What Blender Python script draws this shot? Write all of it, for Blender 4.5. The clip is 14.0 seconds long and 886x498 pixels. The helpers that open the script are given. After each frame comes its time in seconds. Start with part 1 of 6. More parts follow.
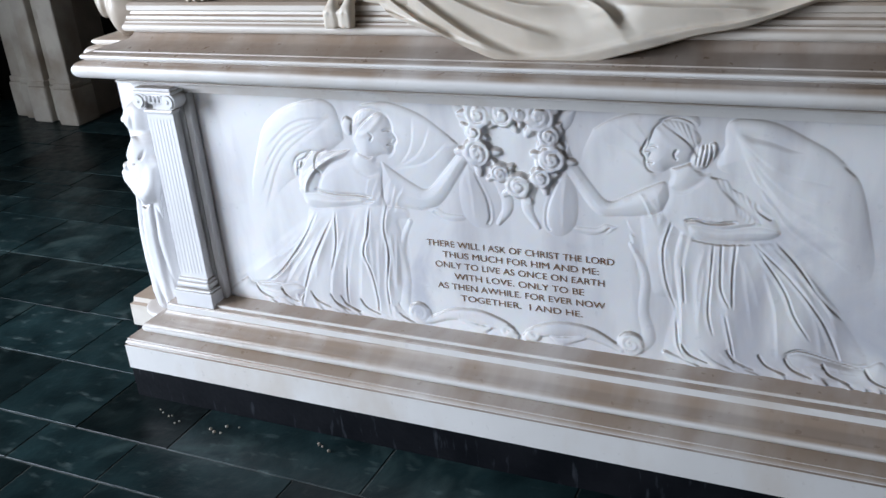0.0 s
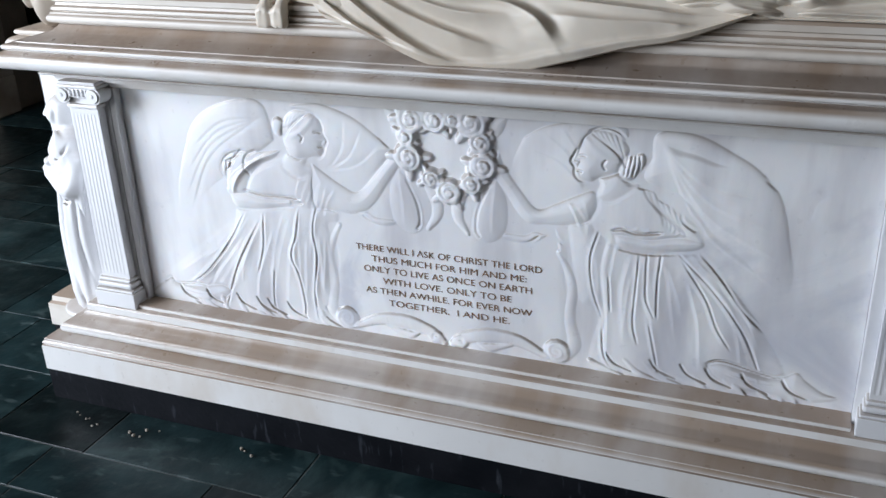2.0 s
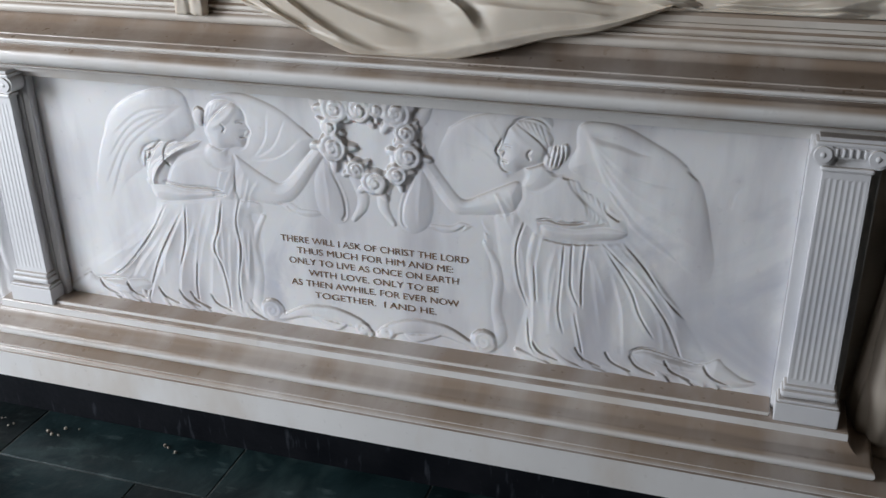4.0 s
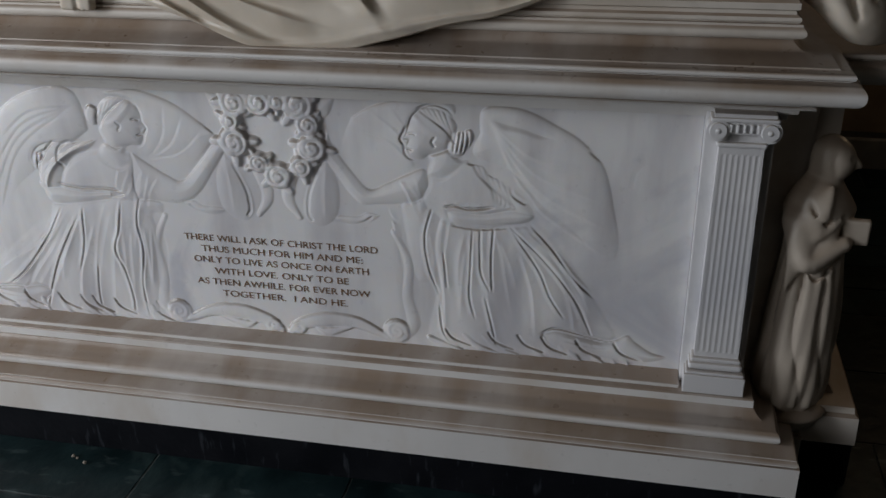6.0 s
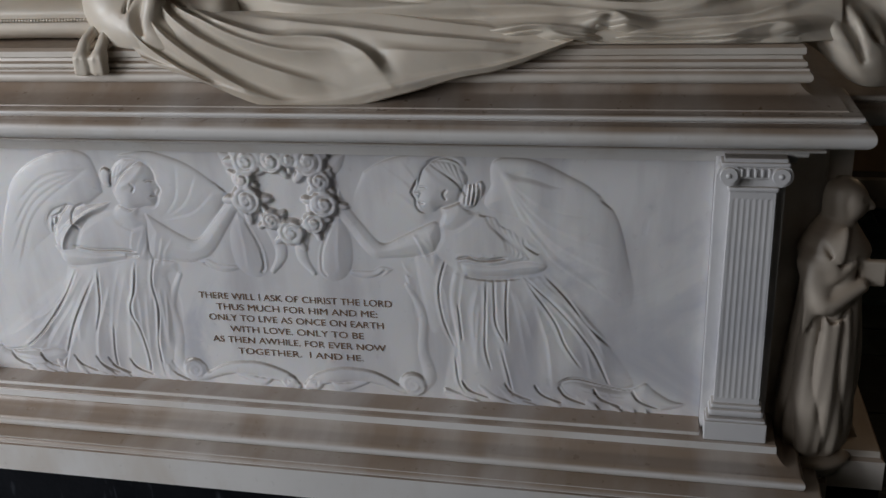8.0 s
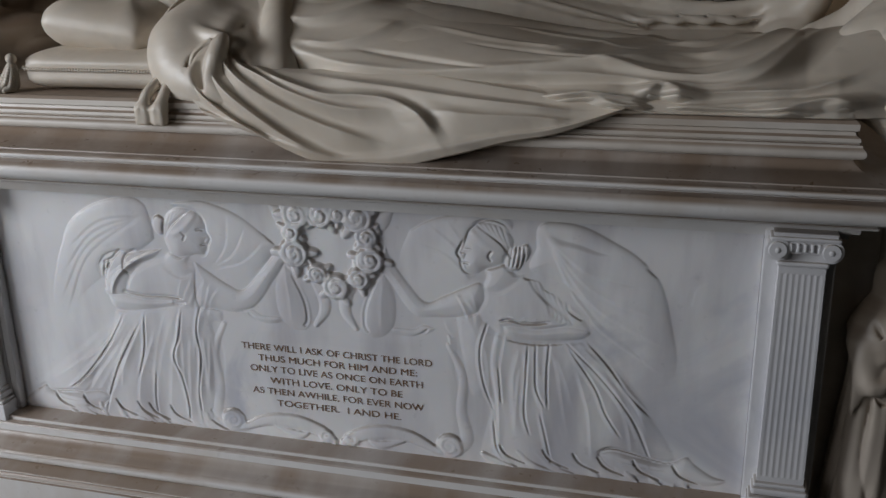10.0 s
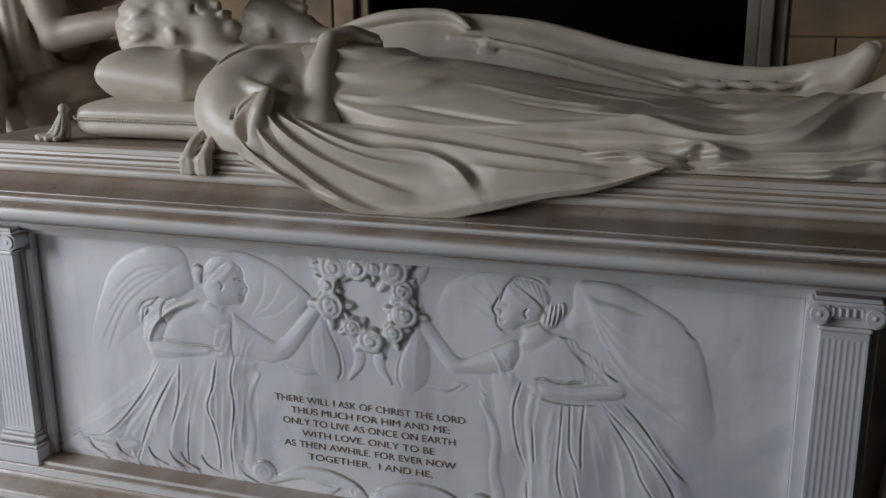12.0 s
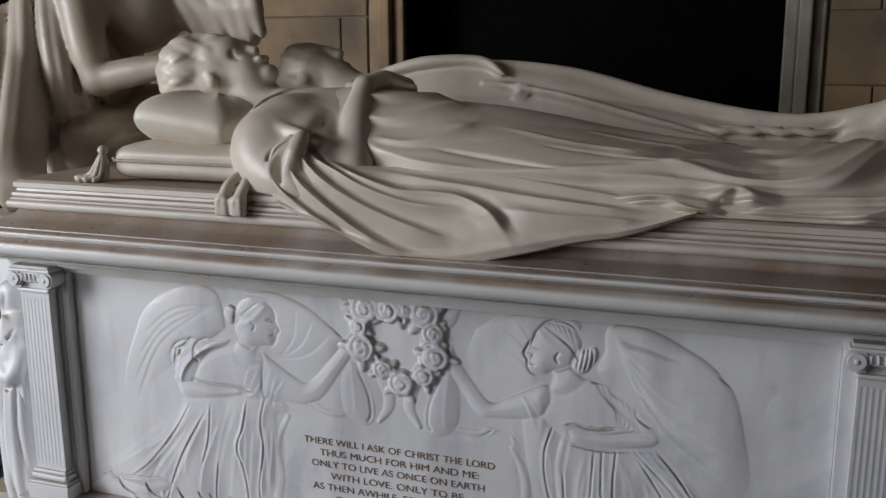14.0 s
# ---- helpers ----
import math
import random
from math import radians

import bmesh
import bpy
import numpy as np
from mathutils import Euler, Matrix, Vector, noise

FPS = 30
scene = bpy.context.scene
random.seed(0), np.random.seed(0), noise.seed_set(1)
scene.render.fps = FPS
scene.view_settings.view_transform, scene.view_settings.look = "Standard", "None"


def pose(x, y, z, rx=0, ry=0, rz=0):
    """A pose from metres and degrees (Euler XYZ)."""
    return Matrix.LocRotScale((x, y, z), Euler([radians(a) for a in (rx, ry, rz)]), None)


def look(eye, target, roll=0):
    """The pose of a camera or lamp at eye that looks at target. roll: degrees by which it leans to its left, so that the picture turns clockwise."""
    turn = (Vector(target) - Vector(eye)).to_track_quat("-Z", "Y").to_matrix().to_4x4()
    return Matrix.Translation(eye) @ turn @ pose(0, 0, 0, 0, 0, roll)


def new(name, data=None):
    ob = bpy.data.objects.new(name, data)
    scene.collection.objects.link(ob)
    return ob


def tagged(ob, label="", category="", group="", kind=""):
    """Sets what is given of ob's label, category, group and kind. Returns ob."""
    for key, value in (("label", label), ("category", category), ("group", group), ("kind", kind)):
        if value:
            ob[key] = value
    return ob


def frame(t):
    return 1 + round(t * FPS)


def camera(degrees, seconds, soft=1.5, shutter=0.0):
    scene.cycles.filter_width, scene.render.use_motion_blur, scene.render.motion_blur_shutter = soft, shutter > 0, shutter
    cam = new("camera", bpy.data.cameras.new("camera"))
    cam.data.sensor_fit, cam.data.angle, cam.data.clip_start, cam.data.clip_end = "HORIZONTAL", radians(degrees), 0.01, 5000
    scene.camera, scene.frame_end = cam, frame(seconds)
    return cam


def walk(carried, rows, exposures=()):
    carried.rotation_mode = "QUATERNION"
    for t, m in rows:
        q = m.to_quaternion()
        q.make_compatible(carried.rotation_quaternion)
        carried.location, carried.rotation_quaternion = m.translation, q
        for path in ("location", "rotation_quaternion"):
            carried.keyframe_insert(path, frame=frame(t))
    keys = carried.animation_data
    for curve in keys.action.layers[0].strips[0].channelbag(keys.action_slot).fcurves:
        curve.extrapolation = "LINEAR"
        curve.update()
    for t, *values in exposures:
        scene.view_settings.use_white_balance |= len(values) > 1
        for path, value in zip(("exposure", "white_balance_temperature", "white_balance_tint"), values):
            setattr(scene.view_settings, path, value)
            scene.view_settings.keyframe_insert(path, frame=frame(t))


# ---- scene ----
cam = camera(49.03, 14.0, soft=1.5)
PATH = [
    (0, 1.5771, -1.8093, 1.3858, 65.602, 4.813, 24.797),
    (0.5, 1.5761, -1.8099, 1.3845, 65.869, 5.014, 24.312),
    (1, 1.5757, -1.8084, 1.3829, 65.898, 4.628, 22.757),
    (1.5, 1.5768, -1.8057, 1.3828, 65.777, 2.907, 22.205),
    (2, 1.5774, -1.8036, 1.3822, 65.732, 1.990, 21.567),
    (2.5, 1.5781, -1.8009, 1.3820, 65.440, 1.526, 20.619),
    (3, 1.5821, -1.7983, 1.3817, 65.090, 1.256, 19.454),
    (3.2, 1.5818, -1.7963, 1.3805, 65.153, 1.049, 19.105),
    (5.3, 1.5880, -1.7875, 1.3777, 64.651, 0.771, 13.902),
    (5.5, 1.5875, -1.7869, 1.3769, 64.491, 0.743, 13.107),
    (6, 1.5866, -1.7832, 1.3757, 64.323, 0.917, 11.794),
    (6.5, 1.5853, -1.7811, 1.3752, 64.683, 1.092, 10.914),
    (7, 1.5870, -1.7804, 1.3759, 65.615, 1.759, 10.947),
    (7.5, 1.5864, -1.7808, 1.3770, 66.676, 2.306, 11.339),
    (8, 1.5864, -1.7819, 1.3780, 67.325, 2.659, 11.889),
    (8.5, 1.5879, -1.7800, 1.3797, 68.260, 1.932, 12.289),
    (9, 1.5861, -1.7813, 1.3812, 69.549, 1.335, 13.381),
    (9.2, 1.5853, -1.7830, 1.3811, 69.953, 1.351, 13.785),
    (11.3, 1.5911, -1.7893, 1.3607, 73.268, 0.367, 16.813),
    (11.5, 1.5905, -1.7896, 1.3597, 73.772, 0.333, 16.963),
    (12, 1.5909, -1.7912, 1.3568, 74.990, 0.331, 17.841),
    (12.5, 1.5923, -1.7917, 1.3539, 75.952, 0.379, 18.504),
    (13, 1.5942, -1.7920, 1.3512, 76.724, 0.370, 19.070),
    (13.5, 1.5947, -1.7921, 1.3504, 77.272, 0.307, 19.463),
    (14, 1.5955, -1.7917, 1.3469, 77.816, 0.193, 19.898),
]
EXPOSURES = [(0, 0.08, 6250, 11), (3, 0.08, 6550, 11), (5.5, -1.02, 6950, 12), (9, -1.02, 7000, 13), (11.5, -1.12, 6750, 13), (14, -0.80, 6950, 13)]
walk(cam, [(t, pose(x, y, z, rx, ry, rz)) for t, x, y, z, rx, ry, rz in PATH], EXPOSURES)

# ---- light ----
world = bpy.data.worlds.new("sky")
scene.world = world
world.use_nodes = True
wn = world.node_tree
sky = wn.nodes.new("ShaderNodeTexSky")
sky.sky_type = "NISHITA"
sky.sun_disc = False
sky.sun_elevation, sky.sun_rotation = radians(35), radians(200)
wn.links.new(sky.outputs[0], wn.nodes["Background"].inputs[0])
wn.nodes["Background"].inputs[1].default_value = 0.1


def area_lamp(name, eye, target, w, h, watts, colour, spread=180):
    data = bpy.data.lights.new(name, "AREA")
    data.shape, data.size, data.size_y, data.energy, data.color = "RECTANGLE", w, h, watts, colour
    data.spread = radians(spread)
    ob = new(name, data)
    ob.matrix_world = look(eye, target)
    return ob


# daylight in the west and east window openings; the south lamp is added fill
area_lamp("window_light_west", (-3.3, -2.45, 2.0), (-0.9, 0.0, 0.9), 1.9, 2.1, 128, (0.82, 0.9, 1.0), 105)
area_lamp("fill_light_south", (-2.0, -5.05, 2.1), (0.2, 0.2, 0.8), 1.9, 1.9, 46, (0.95, 0.97, 1.0))
area_lamp("window_light_east", (3.3, 2.25, 1.8), (2.6, 0.4, 0.2), 0.65, 1.5, 7, (1.0, 0.75, 0.5))


# ---- materials ----
def material(name, dark, light, rough=0.5, scale=6.0, grain=60.0, bump=0.15, vein=None, stain=None, spec=0.5, coat=0.0, rand=0.0, dust=None, deep=0.0):
    m = bpy.data.materials.new(name)
    m.use_nodes = True
    t = m.node_tree
    nodes, links = t.nodes, t.links
    bsdf = nodes["Principled BSDF"]
    co = nodes.new("ShaderNodeTexCoord")
    big = nodes.new("ShaderNodeTexNoise")
    big.inputs["Scale"].default_value, big.inputs["Detail"].default_value = scale, 6
    links.new(co.outputs["Object"], big.inputs["Vector"])
    ramp = nodes.new("ShaderNodeValToRGB")
    ramp.color_ramp.elements[0].position, ramp.color_ramp.elements[1].position = 0.3, 0.7
    ramp.color_ramp.elements[0].color, ramp.color_ramp.elements[1].color = (*dark, 1), (*light, 1)
    links.new(big.outputs["Fac"], ramp.inputs["Fac"])
    colour = ramp.outputs["Color"]

    def mix(fac, a, b, mode="MIX"):
        n = nodes.new("ShaderNodeMix")
        n.data_type, n.blend_type = "RGBA", mode
        for k, v in ((0, fac), (6, a), (7, b)):
            if isinstance(v, (int, float)):
                n.inputs[k].default_value = v
            elif isinstance(v, tuple):
                n.inputs[k].default_value = (*v, 1)
            else:
                links.new(v, n.inputs[k])
        return n.outputs[2]

    def band(src, lo, hi):
        r = nodes.new("ShaderNodeMapRange")
        r.inputs["From Min"].default_value, r.inputs["From Max"].default_value = lo, hi
        links.new(src, r.inputs["Value"])
        return r.outputs["Result"]

    if vein:
        w = nodes.new("ShaderNodeTexNoise")
        w.inputs["Scale"].default_value, w.inputs["Detail"].default_value = vein[1], 8
        w.inputs["Distortion"].default_value = 1.6
        links.new(co.outputs["Object"], w.inputs["Vector"])
        colour = mix(band(w.outputs["Fac"], 0.56, 0.70), colour, vein[0])
    if stain:
        w = nodes.new("ShaderNodeTexNoise")
        w.inputs["Scale"].default_value, w.inputs["Detail"].default_value = stain[1], 5
        mp = nodes.new("ShaderNodeMapping")
        mp.inputs["Scale"].default_value = stain[2] if len(stain) > 2 else (1, 1, 1)
        links.new(co.outputs["Object"], mp.inputs["Vector"])
        links.new(mp.outputs["Vector"], w.inputs["Vector"])
        lo = stain[3] if len(stain) > 3 else 0.4
        colour = mix(band(w.outputs["Fac"], lo, lo + 0.28), colour, stain[0])
    if dust:
        # brown dust on ledges that face up; its uneven bands also paint window reflections
        tint, lo, hi, most = dust
        geo = nodes.new("ShaderNodeNewGeometry")
        sep = nodes.new("ShaderNodeSeparateXYZ")
        links.new(geo.outputs["Normal"], sep.inputs[0])
        w = nodes.new("ShaderNodeTexNoise")
        w.inputs["Scale"].default_value, w.inputs["Detail"].default_value = 5.0, 4
        mp = nodes.new("ShaderNodeMapping")
        mp.inputs["Scale"].default_value = (1.6, 0.5, 0.5)
        links.new(co.outputs["Object"], mp.inputs["Vector"])
        links.new(mp.outputs["Vector"], w.inputs["Vector"])
        patch = band(w.outputs["Fac"], 0.30, 0.58)
        patch.node.inputs["To Min"].default_value, patch.node.inputs["To Max"].default_value = 0.62 * most, most
        mul = nodes.new("ShaderNodeMath")
        mul.operation = "MULTIPLY"
        up = band(sep.outputs["Z"], lo, hi)
        up.node.interpolation_type = "SMOOTHSTEP"
        links.new(up, mul.inputs[0])
        links.new(patch, mul.inputs[1])
        colour = mix(mul.outputs[0], colour, tint)
    if rand:
        oi = nodes.new("ShaderNodeObjectInfo")
        hv = nodes.new("ShaderNodeHueSaturation")
        links.new(band(oi.outputs["Random"], 0, 1), hv.inputs["Value"])
        r = hv.inputs["Value"].links[0].from_node
        r.inputs["To Min"].default_value, r.inputs["To Max"].default_value = 1 - rand, 1 + rand
        links.new(colour, hv.inputs["Color"])
        colour = hv.outputs["Color"]
    links.new(colour, bsdf.inputs["Base Color"])
    fine = nodes.new("ShaderNodeTexNoise")
    fine.inputs["Scale"].default_value, fine.inputs["Detail"].default_value = grain, 4
    links.new(co.outputs["Object"], fine.inputs["Vector"])
    bp = nodes.new("ShaderNodeBump")
    bp.inputs["Strength"].default_value, bp.inputs["Distance"].default_value = bump, 0.004
    links.new(fine.outputs["Fac"], bp.inputs["Height"])
    links.new(bp.outputs["Normal"], bsdf.inputs["Normal"])
    rr = band(fine.outputs["Fac"], 0.3, 0.7)
    n = rr.node
    n.inputs["To Min"].default_value, n.inputs["To Max"].default_value = max(0.03, rough - 0.08), rough + 0.08
    links.new(rr, bsdf.inputs["Roughness"])
    bsdf.inputs["Specular IOR Level"].default_value = spec
    bsdf.inputs["Coat Weight"].default_value = coat
    if deep:
        # light passes a few millimetres into marble
        bsdf.inputs["Subsurface Weight"].default_value = deep
        bsdf.inputs["Subsurface Radius"].default_value = (1.0, 0.8, 0.65)
        bsdf.inputs["Subsurface Scale"].default_value = 0.0035
    return m


WHITE = material("white_marble", (0.70, 0.70, 0.72), (0.80, 0.80, 0.81), 0.42, 3.0, 40, 0.05, vein=((0.62, 0.63, 0.67), 2.2), dust=((0.32, 0.25, 0.19), 0.3, 0.9, 0.7))
# the grey upright streaks put soft bands of window light into the colour
PANEL = material("panel_marble", (0.76, 0.76, 0.78), (0.88, 0.88, 0.885), 0.34, 2.6, 40, 0.03, vein=((0.62, 0.63, 0.68), 2.6), stain=((0.56, 0.55, 0.58), 3.4, (2.6, 1, 0.6), 0.45),
                 dust=((0.24, 0.20, 0.165), 0.10, 0.42, 0.9), deep=0.3)
# aged marble; on the right end wall its tone also carries dimmer light
AGED_DIM = material("aged_dim_marble", (0.62, 0.57, 0.51), (0.74, 0.70, 0.65), 0.42, 4.0, 50, 0.08, vein=((0.56, 0.52, 0.47), 3.0),
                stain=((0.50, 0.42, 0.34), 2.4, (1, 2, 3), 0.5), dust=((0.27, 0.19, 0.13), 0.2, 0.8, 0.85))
STAINED = material("stained_marble", (0.70, 0.69, 0.68), (0.79, 0.78, 0.77), 0.34, 4.0, 50, 0.05, stain=((0.62, 0.56, 0.50), 3.0, (2, 1, 1), 0.5),
                   dust=((0.25, 0.175, 0.12), 0.05, 0.60, 0.92))
# tan marble, darkened so its colour also carries shade
TAN_SHADED = material("tan_shaded_marble", (0.40, 0.345, 0.285), (0.55, 0.485, 0.415), 0.4, 5.0, 60, 0.10, vein=((0.47, 0.41, 0.35), 4.0),
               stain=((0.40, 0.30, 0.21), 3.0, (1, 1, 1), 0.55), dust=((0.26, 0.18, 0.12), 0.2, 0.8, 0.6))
EFFIGY = material("effigy_marble", (0.58, 0.515, 0.435), (0.72, 0.655, 0.565), 0.40, 5.0, 60, 0.08, vein=((0.52, 0.47, 0.41), 4.0),
                  stain=((0.48, 0.41, 0.33), 3.0, (1, 1, 1), 0.56), dust=((0.46, 0.36, 0.26), 0.3, 0.95, 0.3), deep=0.25)
SLATE_BASE = material("black_slate", (0.004, 0.005, 0.007), (0.010, 0.011, 0.014), 0.42, 8.0, 70, 0.2, stain=((0.07, 0.08, 0.095), 14.0, (4, 4, 0.8), 0.60), spec=0.10)
SLATE = material("green_slate", (0.002, 0.006, 0.007), (0.011, 0.024, 0.026), 0.36, 7.0, 22, 0.6, vein=((0.028, 0.046, 0.046), 3.0), stain=((0.075, 0.10, 0.10), 14.0, (1, 2.2, 1), 0.60), rand=0.6, spec=0.14)
JOINT = material("slate_joint", (0.015, 0.02, 0.02), (0.12, 0.135, 0.13), 0.8, 12.0, 80, 0.3)
STONE = material("wall_stone", (0.34, 0.22, 0.12), (0.48, 0.33, 0.19), 0.8, 5.0, 60, 0.3, stain=((0.13, 0.10, 0.075), 2.0), rand=0.15)
PALE = material("pale_jamb_stone", (0.34, 0.31, 0.27), (0.46, 0.42, 0.36), 0.75, 5.0, 60, 0.25, stain=((0.22, 0.18, 0.14), 4.0))
MORTAR = material("wall_mortar", (0.18, 0.15, 0.12), (0.24, 0.20, 0.16), 0.9, 9.0, 80, 0.3)
# near-black that paints the unlit depth of the doorways; also on the lead bars
UNLIT_BLACK = material("unlit_black", (0.0015, 0.0012, 0.001), (0.003, 0.0024, 0.002), 0.7, 9.0, 70, 0.3, spec=0.04)
LETTER = material("brown_letter", (0.15, 0.085, 0.048), (0.24, 0.145, 0.085), 0.6, 30.0, 90, 0.1)
PLASTER = material("room_plaster", (0.22, 0.19, 0.16), (0.28, 0.25, 0.21), 0.85, 2.0, 40, 0.2)

GLASS = bpy.data.materials.new("window_glass")
GLASS.use_nodes = True
GLASS.node_tree.nodes["Principled BSDF"].inputs["Transmission Weight"].default_value = 1.0
GLASS.node_tree.nodes["Principled BSDF"].inputs["Roughness"].default_value = 0.05


# ---- helpers for meshes ----
def mesh_object(name, verts, faces, mat, parent=None, label="", smooth=False):
    me = bpy.data.meshes.new(name)
    me.from_pydata([tuple(map(float, v)) for v in verts], [], [tuple(map(int, f)) for f in faces])
    me.materials.append(mat)
    if smooth:
        me.shade_smooth()
    me.update()
    ob = new(name, me)
    ob.parent = parent
    if label:
        ob["label"] = label
    return ob


def part(name, bm, mat, parent=None, label="", smooth=False):
    me = bpy.data.meshes.new(name)
    bmesh.ops.recalc_face_normals(bm, faces=bm.faces)
    bm.to_mesh(me)
    bm.free()
    me.materials.append(mat)
    if smooth:
        me.shade_smooth()
    ob = new(name, me)
    ob.parent = parent
    if label:
        ob["label"] = label
    return ob


def thing(name, label, category, group="", kind="", at=(0, 0, 0)):
    ob = new(name)
    ob.location = at
    ob.empty_display_size = 0.1
    return tagged(ob, label, category, group, kind)


def box_bm(x0, x1, y0, y1, z0, z1, bevel=0.003, segments=2):
    bm = bmesh.new()
    bmesh.ops.create_cube(bm, size=1)
    for v in bm.verts:
        v.co = ((x0 + x1) / 2 + v.co.x * (x1 - x0), (y0 + y1) / 2 + v.co.y * (y1 - y0), (z0 + z1) / 2 + v.co.z * (z1 - z0))
    if bevel:
        bmesh.ops.bevel(bm, geom=bm.edges[:], offset=bevel, segments=segments, affect="EDGES", profile=0.5)
    return bm


def add_box(bm, x0, x1, y0, y1, z0, z1, bevel=0.0):
    b = box_bm(x0, x1, y0, y1, z0, z1, bevel)
    me = bpy.data.meshes.new("tmp")
    b.to_mesh(me)
    b.free()
    bm.from_mesh(me)
    bpy.data.meshes.remove(me)


def arc(o, z, r, a0, a1, n=6, squash=1.0):
    return [(o + r * math.cos(radians(a0 + (a1 - a0) * i / n)), z + squash * r * math.sin(radians(a0 + (a1 - a0) * i / n))) for i in range(n + 1)]


def moulded(name, profile, rect, mat, parent, label=""):
    """A moulding with mitred corners round a rectangle; the profile is (outward, height) from the bottom up."""
    x0, x1, y0, y1 = rect
    verts, faces = [], []
    for o, z in profile:
        verts += [(x0 - o, y0 - o, z), (x1 + o, y0 - o, z), (x1 + o, y1 + o, z), (x0 - o, y1 + o, z)]
    for i in range(len(profile) - 1):
        for k in range(4):
            faces.append((4 * i + k, 4 * i + (k + 1) % 4, 4 * i + 4 + (k + 1) % 4, 4 * i + 4 + k))
    faces.append((3, 2, 1, 0))
    n = 4 * (len(profile) - 1)
    faces.append((n, n + 1, n + 2, n + 3))
    ob = mesh_object(name, verts, faces, mat, parent, label, smooth=True)
    ob.data.set_sharp_from_angle(angle=radians(28))
    return ob


# ---- the tomb chest ----
tomb = thing("tomb_chest", "white marble tomb chest with carved relief on a slate base", "tomb")
MAIN = (-0.106, 1.825, 0.0, 1.10)
PLIN = (-0.075, 1.775, 0.0, 1.10)
ENDS = (-0.225, 1.925, 0.165, 0.95)
plinth_profile = [(0.162, 0.088), (0.162, 0.1570), (0.157, 0.1585), (0.157, 0.1615), (0.1605, 0.1630), (0.1590, 0.1670), (0.1560, 0.1705)] + arc(0.1530, 0.1735, 0.0022, -60, 90, 4) + [(0.147, 0.1760), (0.135, 0.1785), (0.124, 0.1800)] + arc(0.1090, 0.1945, 0.0155, -70, 85, 9) + [(0.104, 0.2108), (0.093, 0.2135), (0.084, 0.2185), (0.0775, 0.2250), (0.0745, 0.2300), (0.0725, 0.2310), (0.0720, 0.2470), (0.0700, 0.2500), (0.063, 0.2512), (-0.02, 0.2515)]
cornice_profile = [(-0.02, 0.817), (0.016, 0.8175), (0.018, 0.8310), (0.032, 0.8320), (0.034, 0.8450), (0.050, 0.8470)] + arc(0.054, 0.8505, 0.0035, -80, 80, 4) + [(0.056, 0.8560), (0.058, 0.8620), (0.082, 0.8650), (0.098, 0.8705)] + arc(0.1030, 0.8910, 0.0205, -85, 78, 12) + [(0.1020, 0.9118), (0.0990, 0.9128), (0.0990, 0.9142)] + arc(0.0985, 0.9208, 0.0068, -85, 85, 7) + [(0.088, 0.9282), (0.0815, 0.9284), (0.0805, 0.9306), (0.0770, 0.9312), (0.060, 0.9340), (0.045, 0.9375), (0.031, 0.9425), (0.020, 0.9485), (0.012, 0.9555), (0.009, 0.9610), (0.010, 0.965)]
slab_profile = [(0.012, 0.965)] + arc(0.018, 0.974, 0.010, -70, 60, 5) + [(0.021, 0.985), (0.021, 0.989), (0.015, 0.990), (0.018, 0.994), (0.017, 1.000), (0.010, 1.004), (0.008, 1.010), (0.014, 1.013), (0.014, 1.024), (0.008, 1.030), (-0.05, 1.031)]
moulded("slate_base", [(0.159, 0.0), (0.159, 0.088)], PLIN, SLATE_BASE, tomb, "black slate base course")
moulded("plinth", plinth_profile, PLIN, STAINED, tomb, "brown-stained marble plinth moulding")
moulded("end_slate_base", [(0.145, 0.0), (0.145, 0.104)], ENDS, SLATE_BASE, tomb, "black slate base course")
moulded("end_plinth", [(0.149, 0.104), (0.148, 0.170), (0.140, 0.176), (0.138, 0.190), (0.10, 0.197), (0.09, 0.212), (0.05, 0.235), (-0.02, 0.24)], ENDS, AGED_DIM, tomb, "warm stained marble end plinth")
moulded("cornice", cornice_profile, MAIN, STAINED, tomb, "brown-stained marble cornice")
moulded("end_cornice", [(o, z - 0.004) for o, z in cornice_profile if z < 0.929] + [(0.05, 0.930), (-0.15, 0.94)], ENDS, AGED_DIM, tomb, "warm stained marble end cornice")
moulded("top_slab", slab_profile, MAIN, AGED_DIM, tomb, "moulded marble top slab")

bm = bmesh.new()
add_box(bm, -0.118, 0.0, -0.025, 1.05, 0.250, 0.838, 0.002)
add_box(bm, 1.700, 1.825, -0.025, 1.05, 0.250, 0.838, 0.002)
add_box(bm, -0.02, 1.72, 0.03, 1.06, 0.262, 0.838)
part("chest_body", bm, WHITE, tomb)
